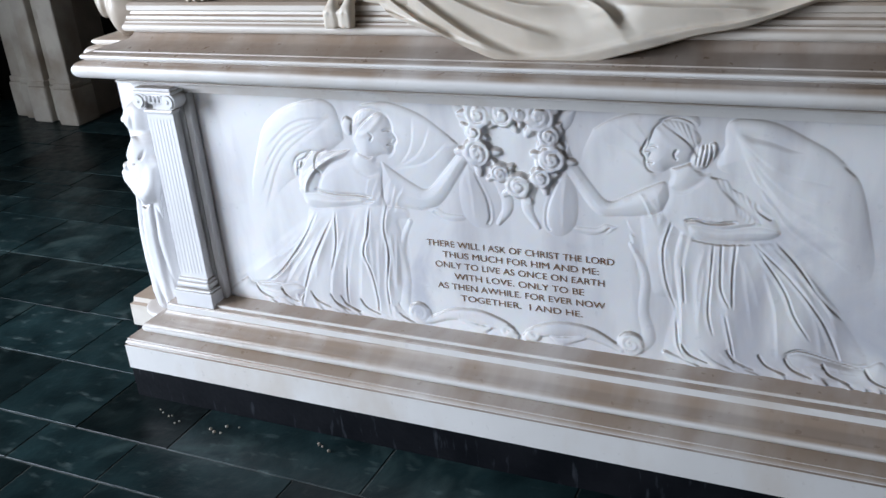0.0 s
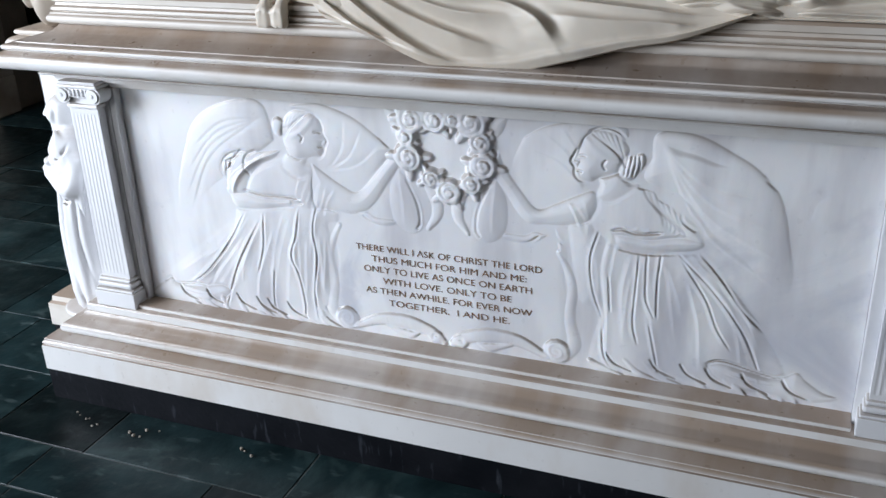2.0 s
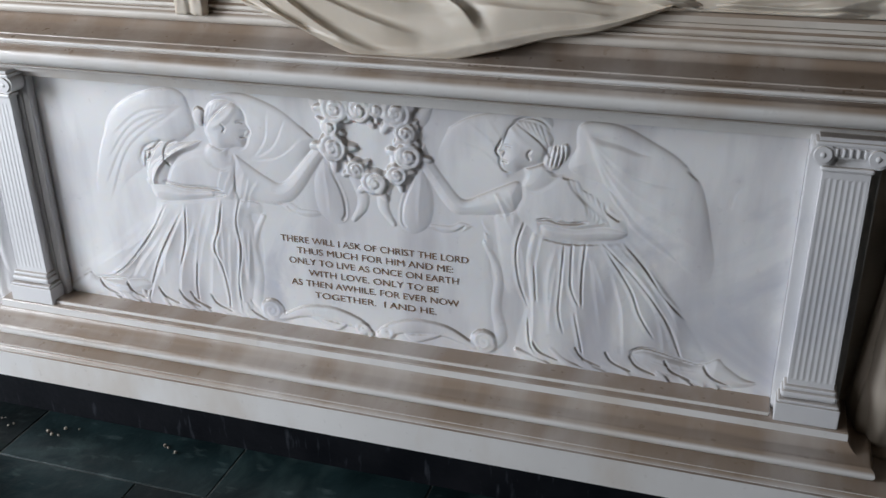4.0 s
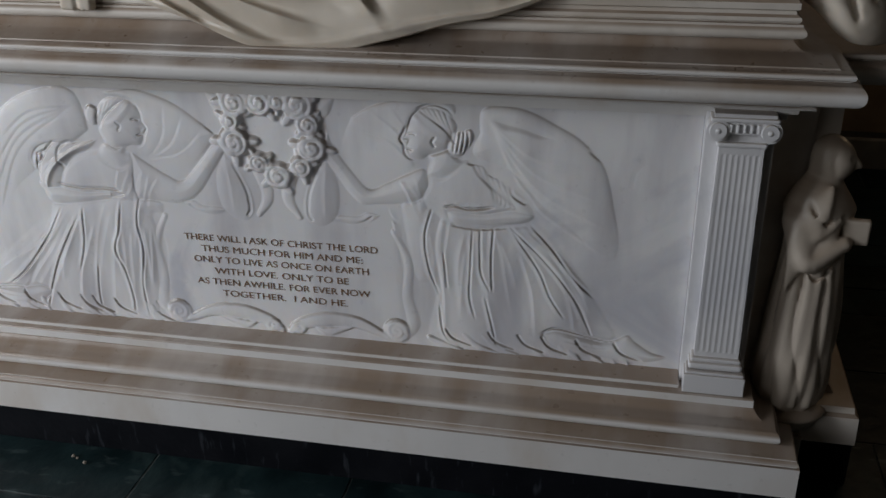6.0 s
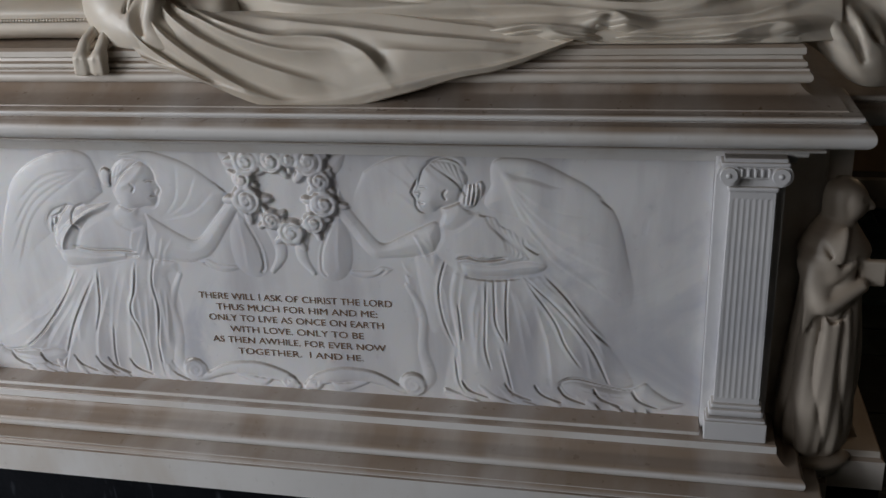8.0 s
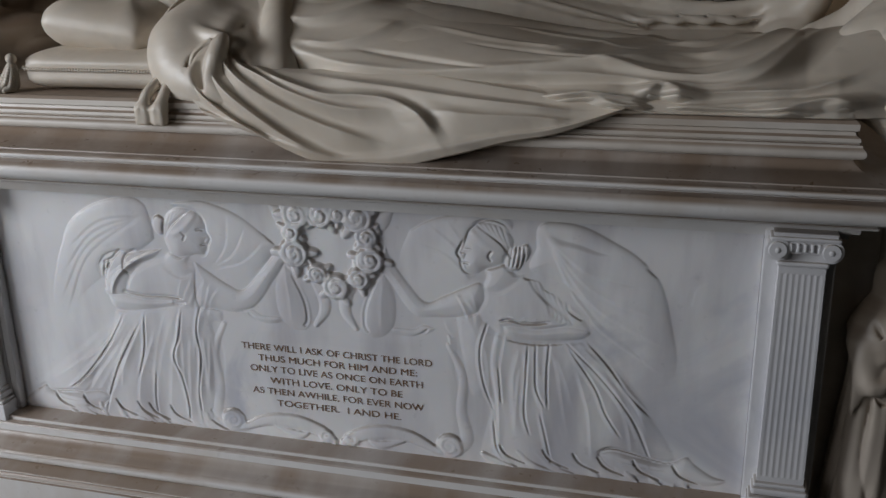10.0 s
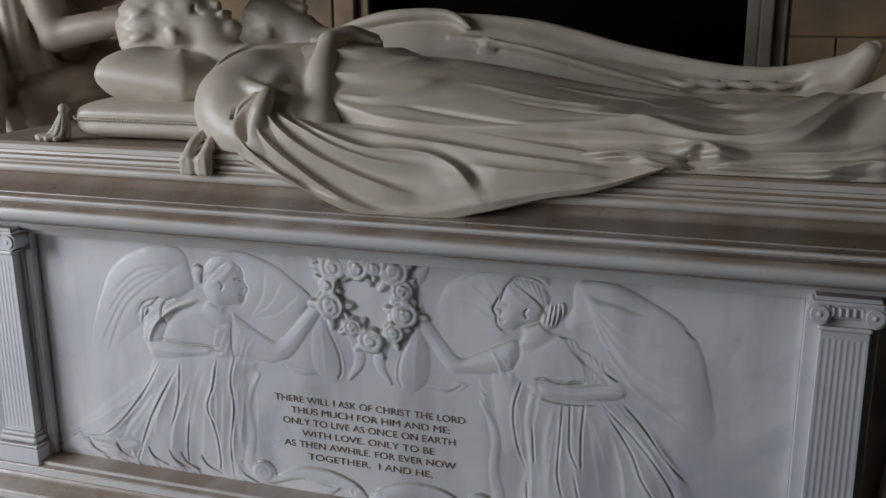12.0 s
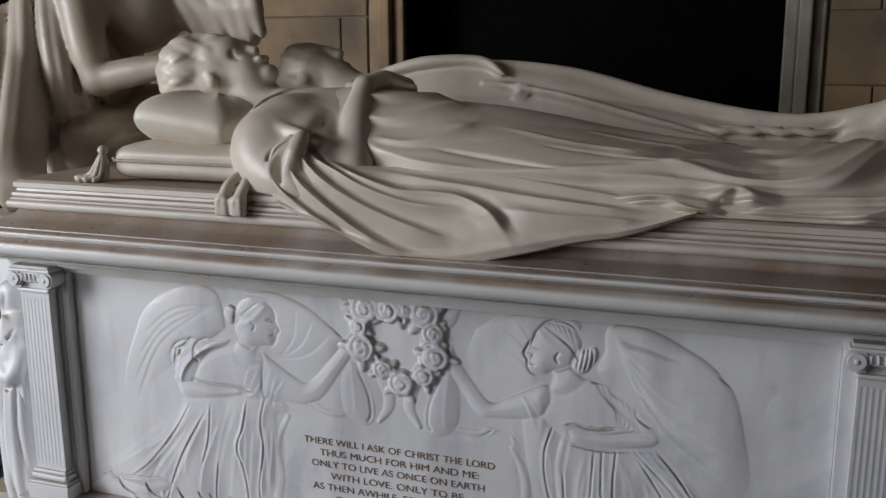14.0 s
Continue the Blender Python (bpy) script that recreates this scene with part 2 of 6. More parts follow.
for side in (-1, 1):
    # concave end wall behind the corner statue
    xs = [(-0.118, 0.04), (-0.20, 0.085), (-0.26, 0.11), (-0.33, 0.115), (-0.33, 0.9), (-0.118, 0.9)]
    verts, faces = [], []
    for z, shrink in ((0.238, 0.045), (0.30, 0.055), (0.42, 0.035), (0.55, 0.012), (0.70, 0.0), (0.836, 0.0)):
        for x, y in xs:
            x = x + shrink + (0.075 if side > 0 else 0.0) if x < -0.3 else x + (0.05 if side > 0 and x < -0.25 else 0.0)
            verts.append((x if side < 0 else 1.707 - x, y, z))
    n = len(xs)
    for i in range(5):
        for k in range(n):
            f = (n * i + k, n * i + (k + 1) % n, n * i + n + (k + 1) % n, n * i + n + k)
            faces.append(f if side > 0 else f[::-1])
    # left wall white, right wall browner: the warm, dim light is in the colour
    ob = mesh_object("end_wall", verts, faces, WHITE if side < 0 else AGED_DIM, tomb, "concave marble end wall", smooth=True)
    ob.data.set_sharp_from_angle(angle=radians(40))
part("fillet_strip", box_bm(0.0005, 0.0185, -0.022, 0.03, 0.2605, 0.818, 0.003), WHITE, tomb)
bm = box_bm(0.001, 1.699, -0.057, 0.03, 0.2505, 0.2605, 0.002)
part("panel_sill", bm, STAINED, tomb, "narrow marble sill under the relief")


def pilaster(cx):
    top = new("pilaster")
    top.parent = tomb
    top["label"] = "fluted marble pilaster with scroll capital"
    bm = bmesh.new()
    for w, y, z0, z1, b in ((0.060, -0.068, 0.2505, 0.293, 0.002), (0.057, -0.066, 0.293, 0.300, 0.003), (0.053, -0.062, 0.302, 0.318, 0.006), (0.049, -0.058, 0.318, 0.328, 0.004)):
        add_box(bm, cx - w, cx + w, y, 0.0, z0, z1, b)
    part("pilaster_base", bm, WHITE, top)
    # shaft with flutes cut in its face
    prof = [(-0.043, 0.0), (-0.043, -0.050)]
    for k in range(7):
        c = -0.033 + k * 0.011
        prof += [(c - 0.0042, -0.050), (c - 0.003, -0.0496), (c, -0.0493), (c + 0.003, -0.0496), (c + 0.0042, -0.050)]
    prof += [(0.043, -0.050), (0.043, 0.0)]
    flat = [(x, -0.050 if -0.049 > y or 1 < i < len(prof) - 2 else y) for i, (x, y) in enumerate(prof)]
    flat[0], flat[-1] = prof[0], prof[-1]
    verts, faces = [], []
    for z, p, t in ((0.326, flat, 1.0), (0.338, flat, 1.0), (0.342, prof, 1.0), (0.755, prof, 0.93), (0.759, flat, 0.93), (0.776, flat, 0.93)):
        verts += [(cx + x * t, y, z) for x, y in p]
    n = len(prof)
    for i in range(5):
        faces += [(n * i + k, n * i + k + 1, n * i + n + k + 1, n * i + n + k) for k in range(n - 1)]
    part_ob = mesh_object("shaft", verts, faces, WHITE, top)
    bm = bmesh.new()
    add_box(bm, cx - 0.045, cx + 0.045, -0.056, 0.0, 0.772, 0.782, 0.004)
    add_box(bm, cx - 0.040, cx + 0.040, -0.050, 0.0, 0.782, 0.800, 0.001)
    add_box(bm, cx - 0.044, cx + 0.044, -0.060, 0.0, 0.798, 0.822, 0.004)
    add_box(bm, cx - 0.060, cx + 0.060, -0.066, 0.0, 0.822, 0.831, 0.004)
    add_box(bm, cx - 0.054, cx + 0.054, -0.062, 0.0, 0.831, 0.838, 0.001)
    for k in range(5):
        add_box(bm, cx - 0.026 + k * 0.012, cx - 0.020 + k * 0.012, -0.064, -0.05, 0.803, 0.819, 0.002)
    part("capital", bm, WHITE, top)
    for sx in (-1, 1):
        bm = bmesh.new()
        bmesh.ops.create_cone(bm, cap_ends=True, segments=28, radius1=0.0205, radius2=0.0205, depth=0.058, matrix=pose(cx + sx * 0.045, -0.034, 0.806, 90))
        bmesh.ops.create_uvsphere(bm, u_segments=14, v_segments=8, radius=0.0075, matrix=pose(cx + sx * 0.045, -0.062, 0.806))
        bmesh.ops.create_cone(bm, cap_ends=True, segments=24, radius1=0.0165, radius2=0.015, depth=0.006, matrix=pose(cx + sx * 0.045, -0.064, 0.806, 90))
        v = part("volute", bm, WHITE, top, smooth=True)
        v.data.set_sharp_from_angle(angle=radians(35))
    return top


pilaster(-0.052)
pilaster(1.766)


# ---- the relief panel ----
def along(points, n=10):
    """A smooth curve through control points (Catmull-Rom)."""
    p = np.array(points, float)
    q = np.vstack([2 * p[0] - p[1], p, 2 * p[-1] - p[-2]])
    out = []
    for i in range(1, len(q) - 2):
        for k in range(n):
            t = k / n
            out.append(0.5 * (2 * q[i] + (q[i + 1] - q[i - 1]) * t + (2 * q[i - 1] - 5 * q[i] + 4 * q[i + 1] - q[i + 2]) * t * t + (3 * q[i] - q[i - 1] - 3 * q[i + 1] + q[i + 2]) * t ** 3))
    return np.array(out + [p[-1]])


class Relief:
    """A carved sheet: heights over a grid of x and z, raised and cut by strokes and domes."""

    def __init__(self, x0, x1, z0, z1, step):
        self.x, self.z = np.meshgrid(np.arange(x0, x1 + 1e-6, step), np.arange(z0, z1 + 1e-6, step))
        self.h = np.zeros_like(self.x)
        self.mirror = 0

    def place(self, points):
        p = np.array(points, float)
        if self.mirror:
            p[:, 0] = 2 * self.mirror - p[:, 0]
        return p

    def near(self, points, radii):
        """Distance to a tapered curve in units of its radius, and the part of the way along it."""
        best, where = np.full_like(self.x, 1e3), np.zeros_like(self.x)
        n = len(points) - 1
        lo, hi = points.min(0) - 2 * max(radii), points.max(0) + 2 * max(radii)
        m = (self.x > lo[0]) & (self.x < hi[0]) & (self.z > lo[1]) & (self.z < hi[1])
        x, z = self.x[m], self.z[m]
        b, w = np.full_like(x, 1e3), np.zeros_like(x)
        for i in range(n):
            a, d = points[i], points[i + 1] - points[i]
            t = np.clip(((x - a[0]) * d[0] + (z - a[1]) * d[1]) / max(d @ d, 1e-12), 0, 1)
            u = (i + t) / n
            r = np.interp(u, np.linspace(0, 1, len(radii)), radii)
            q = np.hypot(x - a[0] - t * d[0], z - a[1] - t * d[1]) / r
            k = q < b
            b[k], w[k] = q[k], u[k]
        best[m], where[m] = b, w
        return best, where

    def stroke(self, points, radii, high, base=0.0, flat=0.5, curve=True):
        p = self.place(points)
        q, _ = self.near(along(p) if curve and len(p) > 2 else p, radii)
        dome = np.clip(1 - q * q, 0, 1) ** flat
        self.h = np.maximum(self.h, np.where(q < 1, base + high * dome, 0))

    def add(self, points, radii, high):
        """A soft ridge (or a groove, where high is negative) on what is there."""
        p = self.place(points)
        q, u = self.near(along(p) if len(p) > 2 else p, radii)
        self.h += high * np.clip(1 - q * q / 2.2, 0, 1) ** 2 * np.clip(np.sin(np.pi * np.clip(u * 0.96 + 0.02, 0, 1)) * 2.2, 0, 1)

    def dome(self, cx, cz, a, b, turn, high, base=0.0, flat=0.5):
        (cx, cz), = self.place([(cx, cz)])
        c, s = math.cos(radians(turn)), math.sin(radians(turn)) * (-1 if self.mirror else 1)
        dx, dz = self.x - cx, self.z - cz
        q = ((dx * c + dz * s) / a) ** 2 + ((-dx * s + dz * c) / b) ** 2
        self.h = np.maximum(self.h, np.where(q < 1, base + high * np.clip(1 - q, 0, 1) ** flat, 0))

    def outline(self, points, offset, width, deep):
        """A narrow chiselled line beside a curve, on its left where offset is positive."""
        p = along(self.place(points), 10)
        t = np.gradient(p, axis=0)
        t /= np.linalg.norm(t, axis=1)[:, None] + 1e-9
        side = -1 if self.mirror else 1
        p = p + side * offset * np.stack([-t[:, 1], t[:, 0]], 1)
        q, u = self.near(p, [width, width])
        self.h -= 1.75 * deep * np.clip(1 - q * q, 0, 1) * np.clip(np.sin(np.pi * u) * 3, 0, 1)

    def shape(self, points, high, edge, soft=0.003, fade=None, cut=0.0, base=0.0):
        """A raised form with a closed outline: rounded over its edge, laid over what is there. soft: the width of its rim;
        fade: from a point where it stands clear to one where it sinks away; cut: a chiselled line round it."""
        p = along(self.place(points + points[:1]), 6)
        lo, hi = p.min(0) - 0.012, p.max(0) + 0.012
        c0, c1 = np.searchsorted(self.x[0], (lo[0], hi[0]))
        r0, r1 = np.searchsorted(self.z[:, 0], (lo[1], hi[1]))
        x, z, h = self.x[r0:r1, c0:c1], self.z[r0:r1, c0:c1], self.h[r0:r1, c0:c1]
        if not x.size:
            return
        d, inside = np.full(x.shape, 9.0), np.zeros(x.shape, bool)
        for a, b in zip(p[:-1], p[1:]):
            v = b - a
            t = np.clip(((x - a[0]) * v[0] + (z - a[1]) * v[1]) / max(v @ v, 1e-12), 0, 1)
            d = np.minimum(d, np.hypot(x - a[0] - t * v[0], z - a[1] - t * v[1]))
            if a[1] != b[1]:
                inside ^= ((a[1] > z) != (b[1] > z)) & (x < (b[0] - a[0]) * (z - a[1]) / (b[1] - a[1]) + a[0])
        alpha = np.where(inside, np.clip(d / soft, 0, 1), 0)
        alpha = alpha * alpha * (3 - 2 * alpha)
        rim = np.exp(-(d / 0.0028) ** 2) * ~inside
        if fade:
            (ax, az), (bx, bz) = self.place(fade)
            t = np.clip(((x - ax) * (bx - ax) + (z - az) * (bz - az)) / ((bx - ax) ** 2 + (bz - az) ** 2), 0, 1)
            w = 1 - t * t * (3 - 2 * t)
            alpha, rim = alpha * w, rim * w
        h -= cut * rim
        h += alpha * (base + high * (1 - np.exp(-d / edge)) - h)

    def crease(self, points, width, high):
        """A fold of cloth: a gentle slope up to a crest, and a steep drop on its right."""
        p = along(self.place(points), 8)
        lo, hi = p.min(0) - 2 * width, p.max(0) + 2 * width
        c0, c1 = np.searchsorted(self.x[0], (lo[0], hi[0]))
        r0, r1 = np.searchsorted(self.z[:, 0], (lo[1], hi[1]))
        x, z = self.x[r0:r1, c0:c1], self.z[r0:r1, c0:c1]
        if not x.size:
            return
        best, side, where = np.full(x.shape, 9.0), np.zeros(x.shape), np.zeros(x.shape)
        n = len(p) - 1
        for i in range(n):
            a, v = p[i], p[i + 1] - p[i]
            t = np.clip(((x - a[0]) * v[0] + (z - a[1]) * v[1]) / max(v @ v, 1e-12), 0, 1)
            q = np.hypot(x - a[0] - t * v[0], z - a[1] - t * v[1])
            m = q < best
            best[m], where[m] = q[m], ((i + t) / n)[m]
            side[m] = np.sign(v[0] * (z - a[1]) - v[1] * (x - a[0]))[m]
        q = best * side / width
        up = np.where(q > 0, np.clip(1 - q, 0, 1) ** 1.5, np.clip(1 + 3.2 * q, -0.55, 1) * np.clip(1 + q, 0, 1) ** 2)
        self.h[r0:r1, c0:c1] += high * up * np.clip(np.sin(np.pi * (0.02 + 0.96 * where)) * 2.0, 0, 1)

    def soften(self, n=1):
        for _ in range(n):
            p = np.pad(self.h, 1, mode="edge")
            self.h = (4 * p[1:-1, 1:-1] + p[:-2, 1:-1] + p[2:, 1:-1] + p[1:-1, :-2] + p[1:-1, 2:]) / 8


STEP = 0.0018
rel = Relief(0.0, 1.70, 0.2585, 0.84, STEP)
rng = random.Random(7)


def between(a, b, n, width, high, jitter=0.006):
    """Folds that pass over from one curve into another."""
    a, b = along(a, 4), along(b, 4)
    b = np.stack([np.interp(np.linspace(0, 1, len(a)), np.linspace(0, 1, len(b)), b[:, k]) for k in (0, 1)], 1)
    for k in range(n):
        f = (k + rng.uniform(0.2, 0.8)) / n
        start, end = rng.uniform(0, 0.35), rng.uniform(0.65, 1)
        line = a + (b - a) * f
        line = line[int(start * len(line)):int(end * len(line)) + 1][::3]
        if len(line) > 2:
            line = line + np.array([[rng.uniform(-jitter, jitter), 0] for _ in line])
            rel.crease([tuple(p) for p in line], width * rng.uniform(0.7, 1.3), high * rng.uniform(0.5, 1.2))


def feathers(root, tips, high):
    """Long shallow feathers fanning from the root of a wing."""
    for x, z in tips:
        mid = ((root[0] + x) / 2 + 0.12 * (z - root[1]), (root[1] + z) / 2 - 0.12 * (x - root[0]))
        rel.crease([root, mid, (x, z)], 0.014, high)


def hem(x0, x1, n, lean):
    """Curling cloth ends and grass at the foot of a figure."""
    for k in range(n):
        x = x0 + (x1 - x0) * (k + rng.uniform(0, 0.9)) / n
        s = lean * rng.uniform(0.2, 1.4)
        z = 0.275 + rng.uniform(0, 0.028)
        rel.stroke([(x, z), (x + 0.4 * s, 0.272), (x + s, 0.259)], [0.006, 0.008, 0.003], rng.uniform(0.001, 0.006), 0.006, 1.0)
    for k in range(n // 2):
        x = x0 + (x1 - x0) * (k + rng.uniform(0, 0.9)) / (n // 2)
        rel.outline([(x, 0.312), (x + 0.3 * lean, 0.288), (x + lean, 0.272)], 0.0, 0.0032, 0.007)


def left_angel():
    rel.shape([(0.43, 0.718), (0.426, 0.752), (0.415, 0.795), (0.386, 0.813), (0.34, 0.809), (0.28, 0.791), (0.227, 0.757), (0.196, 0.715), (0.168, 0.655), (0.144, 0.583), (0.139, 0.532),
               (0.15, 0.497), (0.17, 0.482), (0.192, 0.507), (0.217, 0.561), (0.268, 0.606), (0.339, 0.652)], 0.015, 0.016, 0.0035, fade=((0.30, 0.76), (0.30, 0.50)), cut=0.006)
    rel.outline([(0.196, 0.715), (0.168, 0.655), (0.144, 0.583), (0.139, 0.532), (0.15, 0.497), (0.17, 0.482)], 0.0, 0.006, 0.006)
    rel.outline([(0.432, 0.735), (0.424, 0.765), (0.412, 0.800), (0.386, 0.815), (0.345, 0.812), (0.29, 0.797)], -0.002, 0.0035, 0.008)
    feathers((0.40, 0.77), ((0.215, 0.69), (0.19, 0.63), (0.17, 0.56), (0.17, 0.50)), -0.0022)
    rel.shape([(0.471, 0.802), (0.512, 0.811), (0.552, 0.814), (0.597, 0.803), (0.64, 0.785), (0.682, 0.755), (0.72, 0.721), (0.668, 0.658), (0.623, 0.62), (0.57, 0.641), (0.532, 0.678), (0.544, 0.767)],
              0.013, 0.014, 0.003, fade=((0.62, 0.77), (0.575, 0.63)), cut=0.006)
    rel.outline([(0.552, 0.815), (0.597, 0.805), (0.64, 0.787), (0.682, 0.757), (0.722, 0.722)], 0.001, 0.0035, 0.009)
    feathers((0.56, 0.66), ((0.61, 0.78), (0.65, 0.76), (0.69, 0.73)), -0.002)
    # cloth that trails behind with the leg and foot in it
    rel.shape([(0.323, 0.538), (0.225, 0.47), (0.132, 0.395), (0.049, 0.328), (0.003, 0.262), (0.10, 0.252), (0.211, 0.25), (0.305, 0.252), (0.362, 0.342)], 0.006, 0.03, 0.02)
    rel.shape([(0.302, 0.543), (0.493, 0.572), (0.574, 0.568), (0.578, 0.531), (0.553, 0.528), (0.558, 0.488), (0.556, 0.393), (0.538, 0.302), (0.52, 0.252), (0.459, 0.25), (0.378, 0.25), (0.271, 0.25),
               (0.2, 0.252), (0.18, 0.30), (0.205, 0.345), (0.236, 0.404), (0.279, 0.477)], 0.011, 0.035, 0.012, cut=0.0008)
    between([(0.325, 0.532), (0.24, 0.44), (0.13, 0.36), (0.06, 0.31)], [(0.36, 0.52), (0.30, 0.42), (0.24, 0.33), (0.20, 0.29)], 8, 0.020, 0.0032)
    between([(0.365, 0.518), (0.299, 0.409), (0.265, 0.334), (0.239, 0.262)], [(0.474, 0.558), (0.461, 0.49), (0.443, 0.40), (0.43, 0.262)], 7, 0.022, 0.0040)
    between([(0.474, 0.558), (0.461, 0.49), (0.455, 0.40), (0.45, 0.262)], [(0.565, 0.56), (0.552, 0.47), (0.55, 0.38), (0.53, 0.262)], 8, 0.018, 0.0042)
    for line in ([(0.474, 0.558), (0.461, 0.49), (0.443, 0.437), (0.459, 0.385), (0.468, 0.314), (0.463, 0.265)], [(0.393, 0.398), (0.383, 0.325), (0.384, 0.265)], [(0.365, 0.518), (0.299, 0.409), (0.265, 0.334), (0.239, 0.265)],
                 [(0.325, 0.532), (0.273, 0.451), (0.2, 0.365), (0.15, 0.325)], [(0.377, 0.535), (0.368, 0.449), (0.345, 0.376)], [(0.528, 0.66), (0.524, 0.586), (0.507, 0.51), (0.512, 0.442), (0.498, 0.352), (0.500, 0.265)]):
        rel.crease(line, 0.020, 0.0045)
        rel.outline(line, 0.003, 0.0032, 0.004)
    rel.shape([(0.004, 0.263), (0.03, 0.292), (0.082, 0.326), (0.099, 0.312), (0.177, 0.318), (0.237, 0.330), (0.262, 0.31), (0.217, 0.277), (0.121, 0.262), (0.047, 0.260)], 0.013, 0.012, 0.003, cut=0.002)
    rel.outline([(0.06, 0.312), (0.082, 0.327), (0.099, 0.313), (0.15, 0.318), (0.19, 0.320)], 0.001, 0.0035, 0.008)
    between([(0.10, 0.312), (0.16, 0.302), (0.22, 0.300)], [(0.12, 0.268), (0.18, 0.275), (0.24, 0.285)], 4, 0.012, 0.003)
    # body
    rel.shape([(0.448, 0.686), (0.405, 0.672), (0.353, 0.641), (0.327, 0.599), (0.325, 0.57), (0.375, 0.556), (0.442, 0.552), (0.501, 0.550), (0.543, 0.560), (0.578, 0.580), (0.599, 0.622), (0.57, 0.641), (0.541, 0.659), (0.52, 0.678)], 0.013, 0.030, 0.022)
    rel.shape([(0.464, 0.702), (0.526, 0.69), (0.512, 0.672), (0.527, 0.65), (0.487, 0.626), (0.442, 0.650), (0.444, 0.682)], 0.013, 0.018, 0.016)
    rel.shape([(0.451, 0.700), (0.375, 0.688), (0.338, 0.690), (0.297, 0.676), (0.276, 0.645), (0.284, 0.613), (0.288, 0.576), (0.334, 0.574), (0.352, 0.617), (0.381, 0.655), (0.421, 0.673)], 0.014, 0.016, 0.005, cut=0.0018)
    for k in range(6):
        rel.crease([(0.43 - 0.016 * k, 0.690 - 0.005 * k), (0.375 - 0.012 * k, 0.668 - 0.010 * k), (0.325 - 0.004 * k, 0.640 - 0.012 * k), (0.296 + 0.002 * k, 0.612 - 0.010 * k)], 0.012, 0.0036)
    for k in range(4):
        rel.outline([(0.340 - 0.014 * k, 0.690 - 0.010 * k), (0.318 - 0.010 * k, 0.668 - 0.018 * k), (0.290, 0.655 - 0.022 * k)], 0.0, 0.0034, 0.004)
    rel.outline([(0.38, 0.692), (0.352, 0.676), (0.344, 0.650), (0.356, 0.625)], 0.0, 0.004, 0.004)
    rel.shape([(0.289, 0.582), (0.336, 0.585), (0.385, 0.578), (0.445, 0.581), (0.494, 0.577), (0.467, 0.564), (0.414, 0.551), (0.344, 0.540), (0.303, 0.546)], 0.0155, 0.018, 0.007, cut=0.001)
    rel.outline([(0.33, 0.590), (0.385, 0.583), (0.445, 0.585), (0.485, 0.582)], 0.0, 0.0032, 0.007)
    for k in range(3):
        rel.outline([(0.455, 0.574 - 0.004 * k), (0.475, 0.574 - 0.003 * k), (0.490, 0.574 - 0.001 * k)], 0.0, 0.0018, 0.003)
    rel.shape([(0.52, 0.676), (0.556, 0.652), (0.6, 0.626), (0.632, 0.618), (0.676, 0.662), (0.718, 0.711), (0.748, 0.734), (0.772, 0.720), (0.739, 0.686), (0.709, 0.644), (0.675, 0.595), (0.643, 0.567), (0.614, 0.56), (0.558, 0.565), (0.515, 0.575)],
              0.0135, 0.016, 0.004, cut=0.0016)
    rel.outline([(0.525, 0.678), (0.556, 0.655), (0.6, 0.629), (0.630, 0.621)], 0.0, 0.0036, 0.008)
    rel.outline([(0.715, 0.641), (0.68, 0.592), (0.648, 0.563)], 0.0, 0.0032, 0.006)
    between([(0.49, 0.655), (0.475, 0.60), (0.46, 0.56)], [(0.585, 0.625), (0.56, 0.58), (0.545, 0.53)], 7, 0.012, 0.0022)
    # head, hair and face
    rel.dome(0.446, 0.752, 0.016, 0.022, 10, 0.009, 0.004)
    rel.shape([(0.454, 0.714), (0.45, 0.741), (0.458, 0.768), (0.476, 0.789), (0.506, 0.798), (0.534, 0.793), (0.550, 0.778), (0.554, 0.759), (0.5535, 0.745), (0.5625, 0.728), (0.5545, 0.722), (0.5575, 0.714), (0.553, 0.703), (0.544, 0.691), (0.521, 0.688), (0.488, 0.678), (0.464, 0.691)],
              0.0165, 0.016, 0.003, cut=0.0024)
    rel.outline([(0.548, 0.782), (0.556, 0.760), (0.556, 0.745), (0.565, 0.728), (0.558, 0.714), (0.555, 0.702), (0.545, 0.689), (0.524, 0.685)], 0.0, 0.0034, 0.008)
    rel.add([(0.540, 0.790), (0.522, 0.765), (0.498, 0.742), (0.470, 0.730)], [0.006, 0.008, 0.006], 0.0028)
    for k in range(6):
        rel.outline([(0.530 - 0.010 * k, 0.793 - 0.001 * k), (0.503 - 0.008 * k, 0.776 - 0.006 * k), (0.474 - 0.003 * k, 0.756 - 0.006 * k), (0.452, 0.748 - 0.004 * k)], 0.0, 0.0026, 0.0015)
    rel.outline([(0.533, 0.746), (0.542, 0.749), (0.551, 0.746)], 0.0, 0.0030, 0.0025)
    rel.outline([(0.541, 0.713), (0.549, 0.714), (0.556, 0.714)], 0.0, 0.0022, 0.004)
    rel.outline([(0.498, 0.742), (0.507, 0.732), (0.500, 0.720)], 0.0, 0.0032, 0.003)
    hem(0.10, 0.535, 14, 0.055)


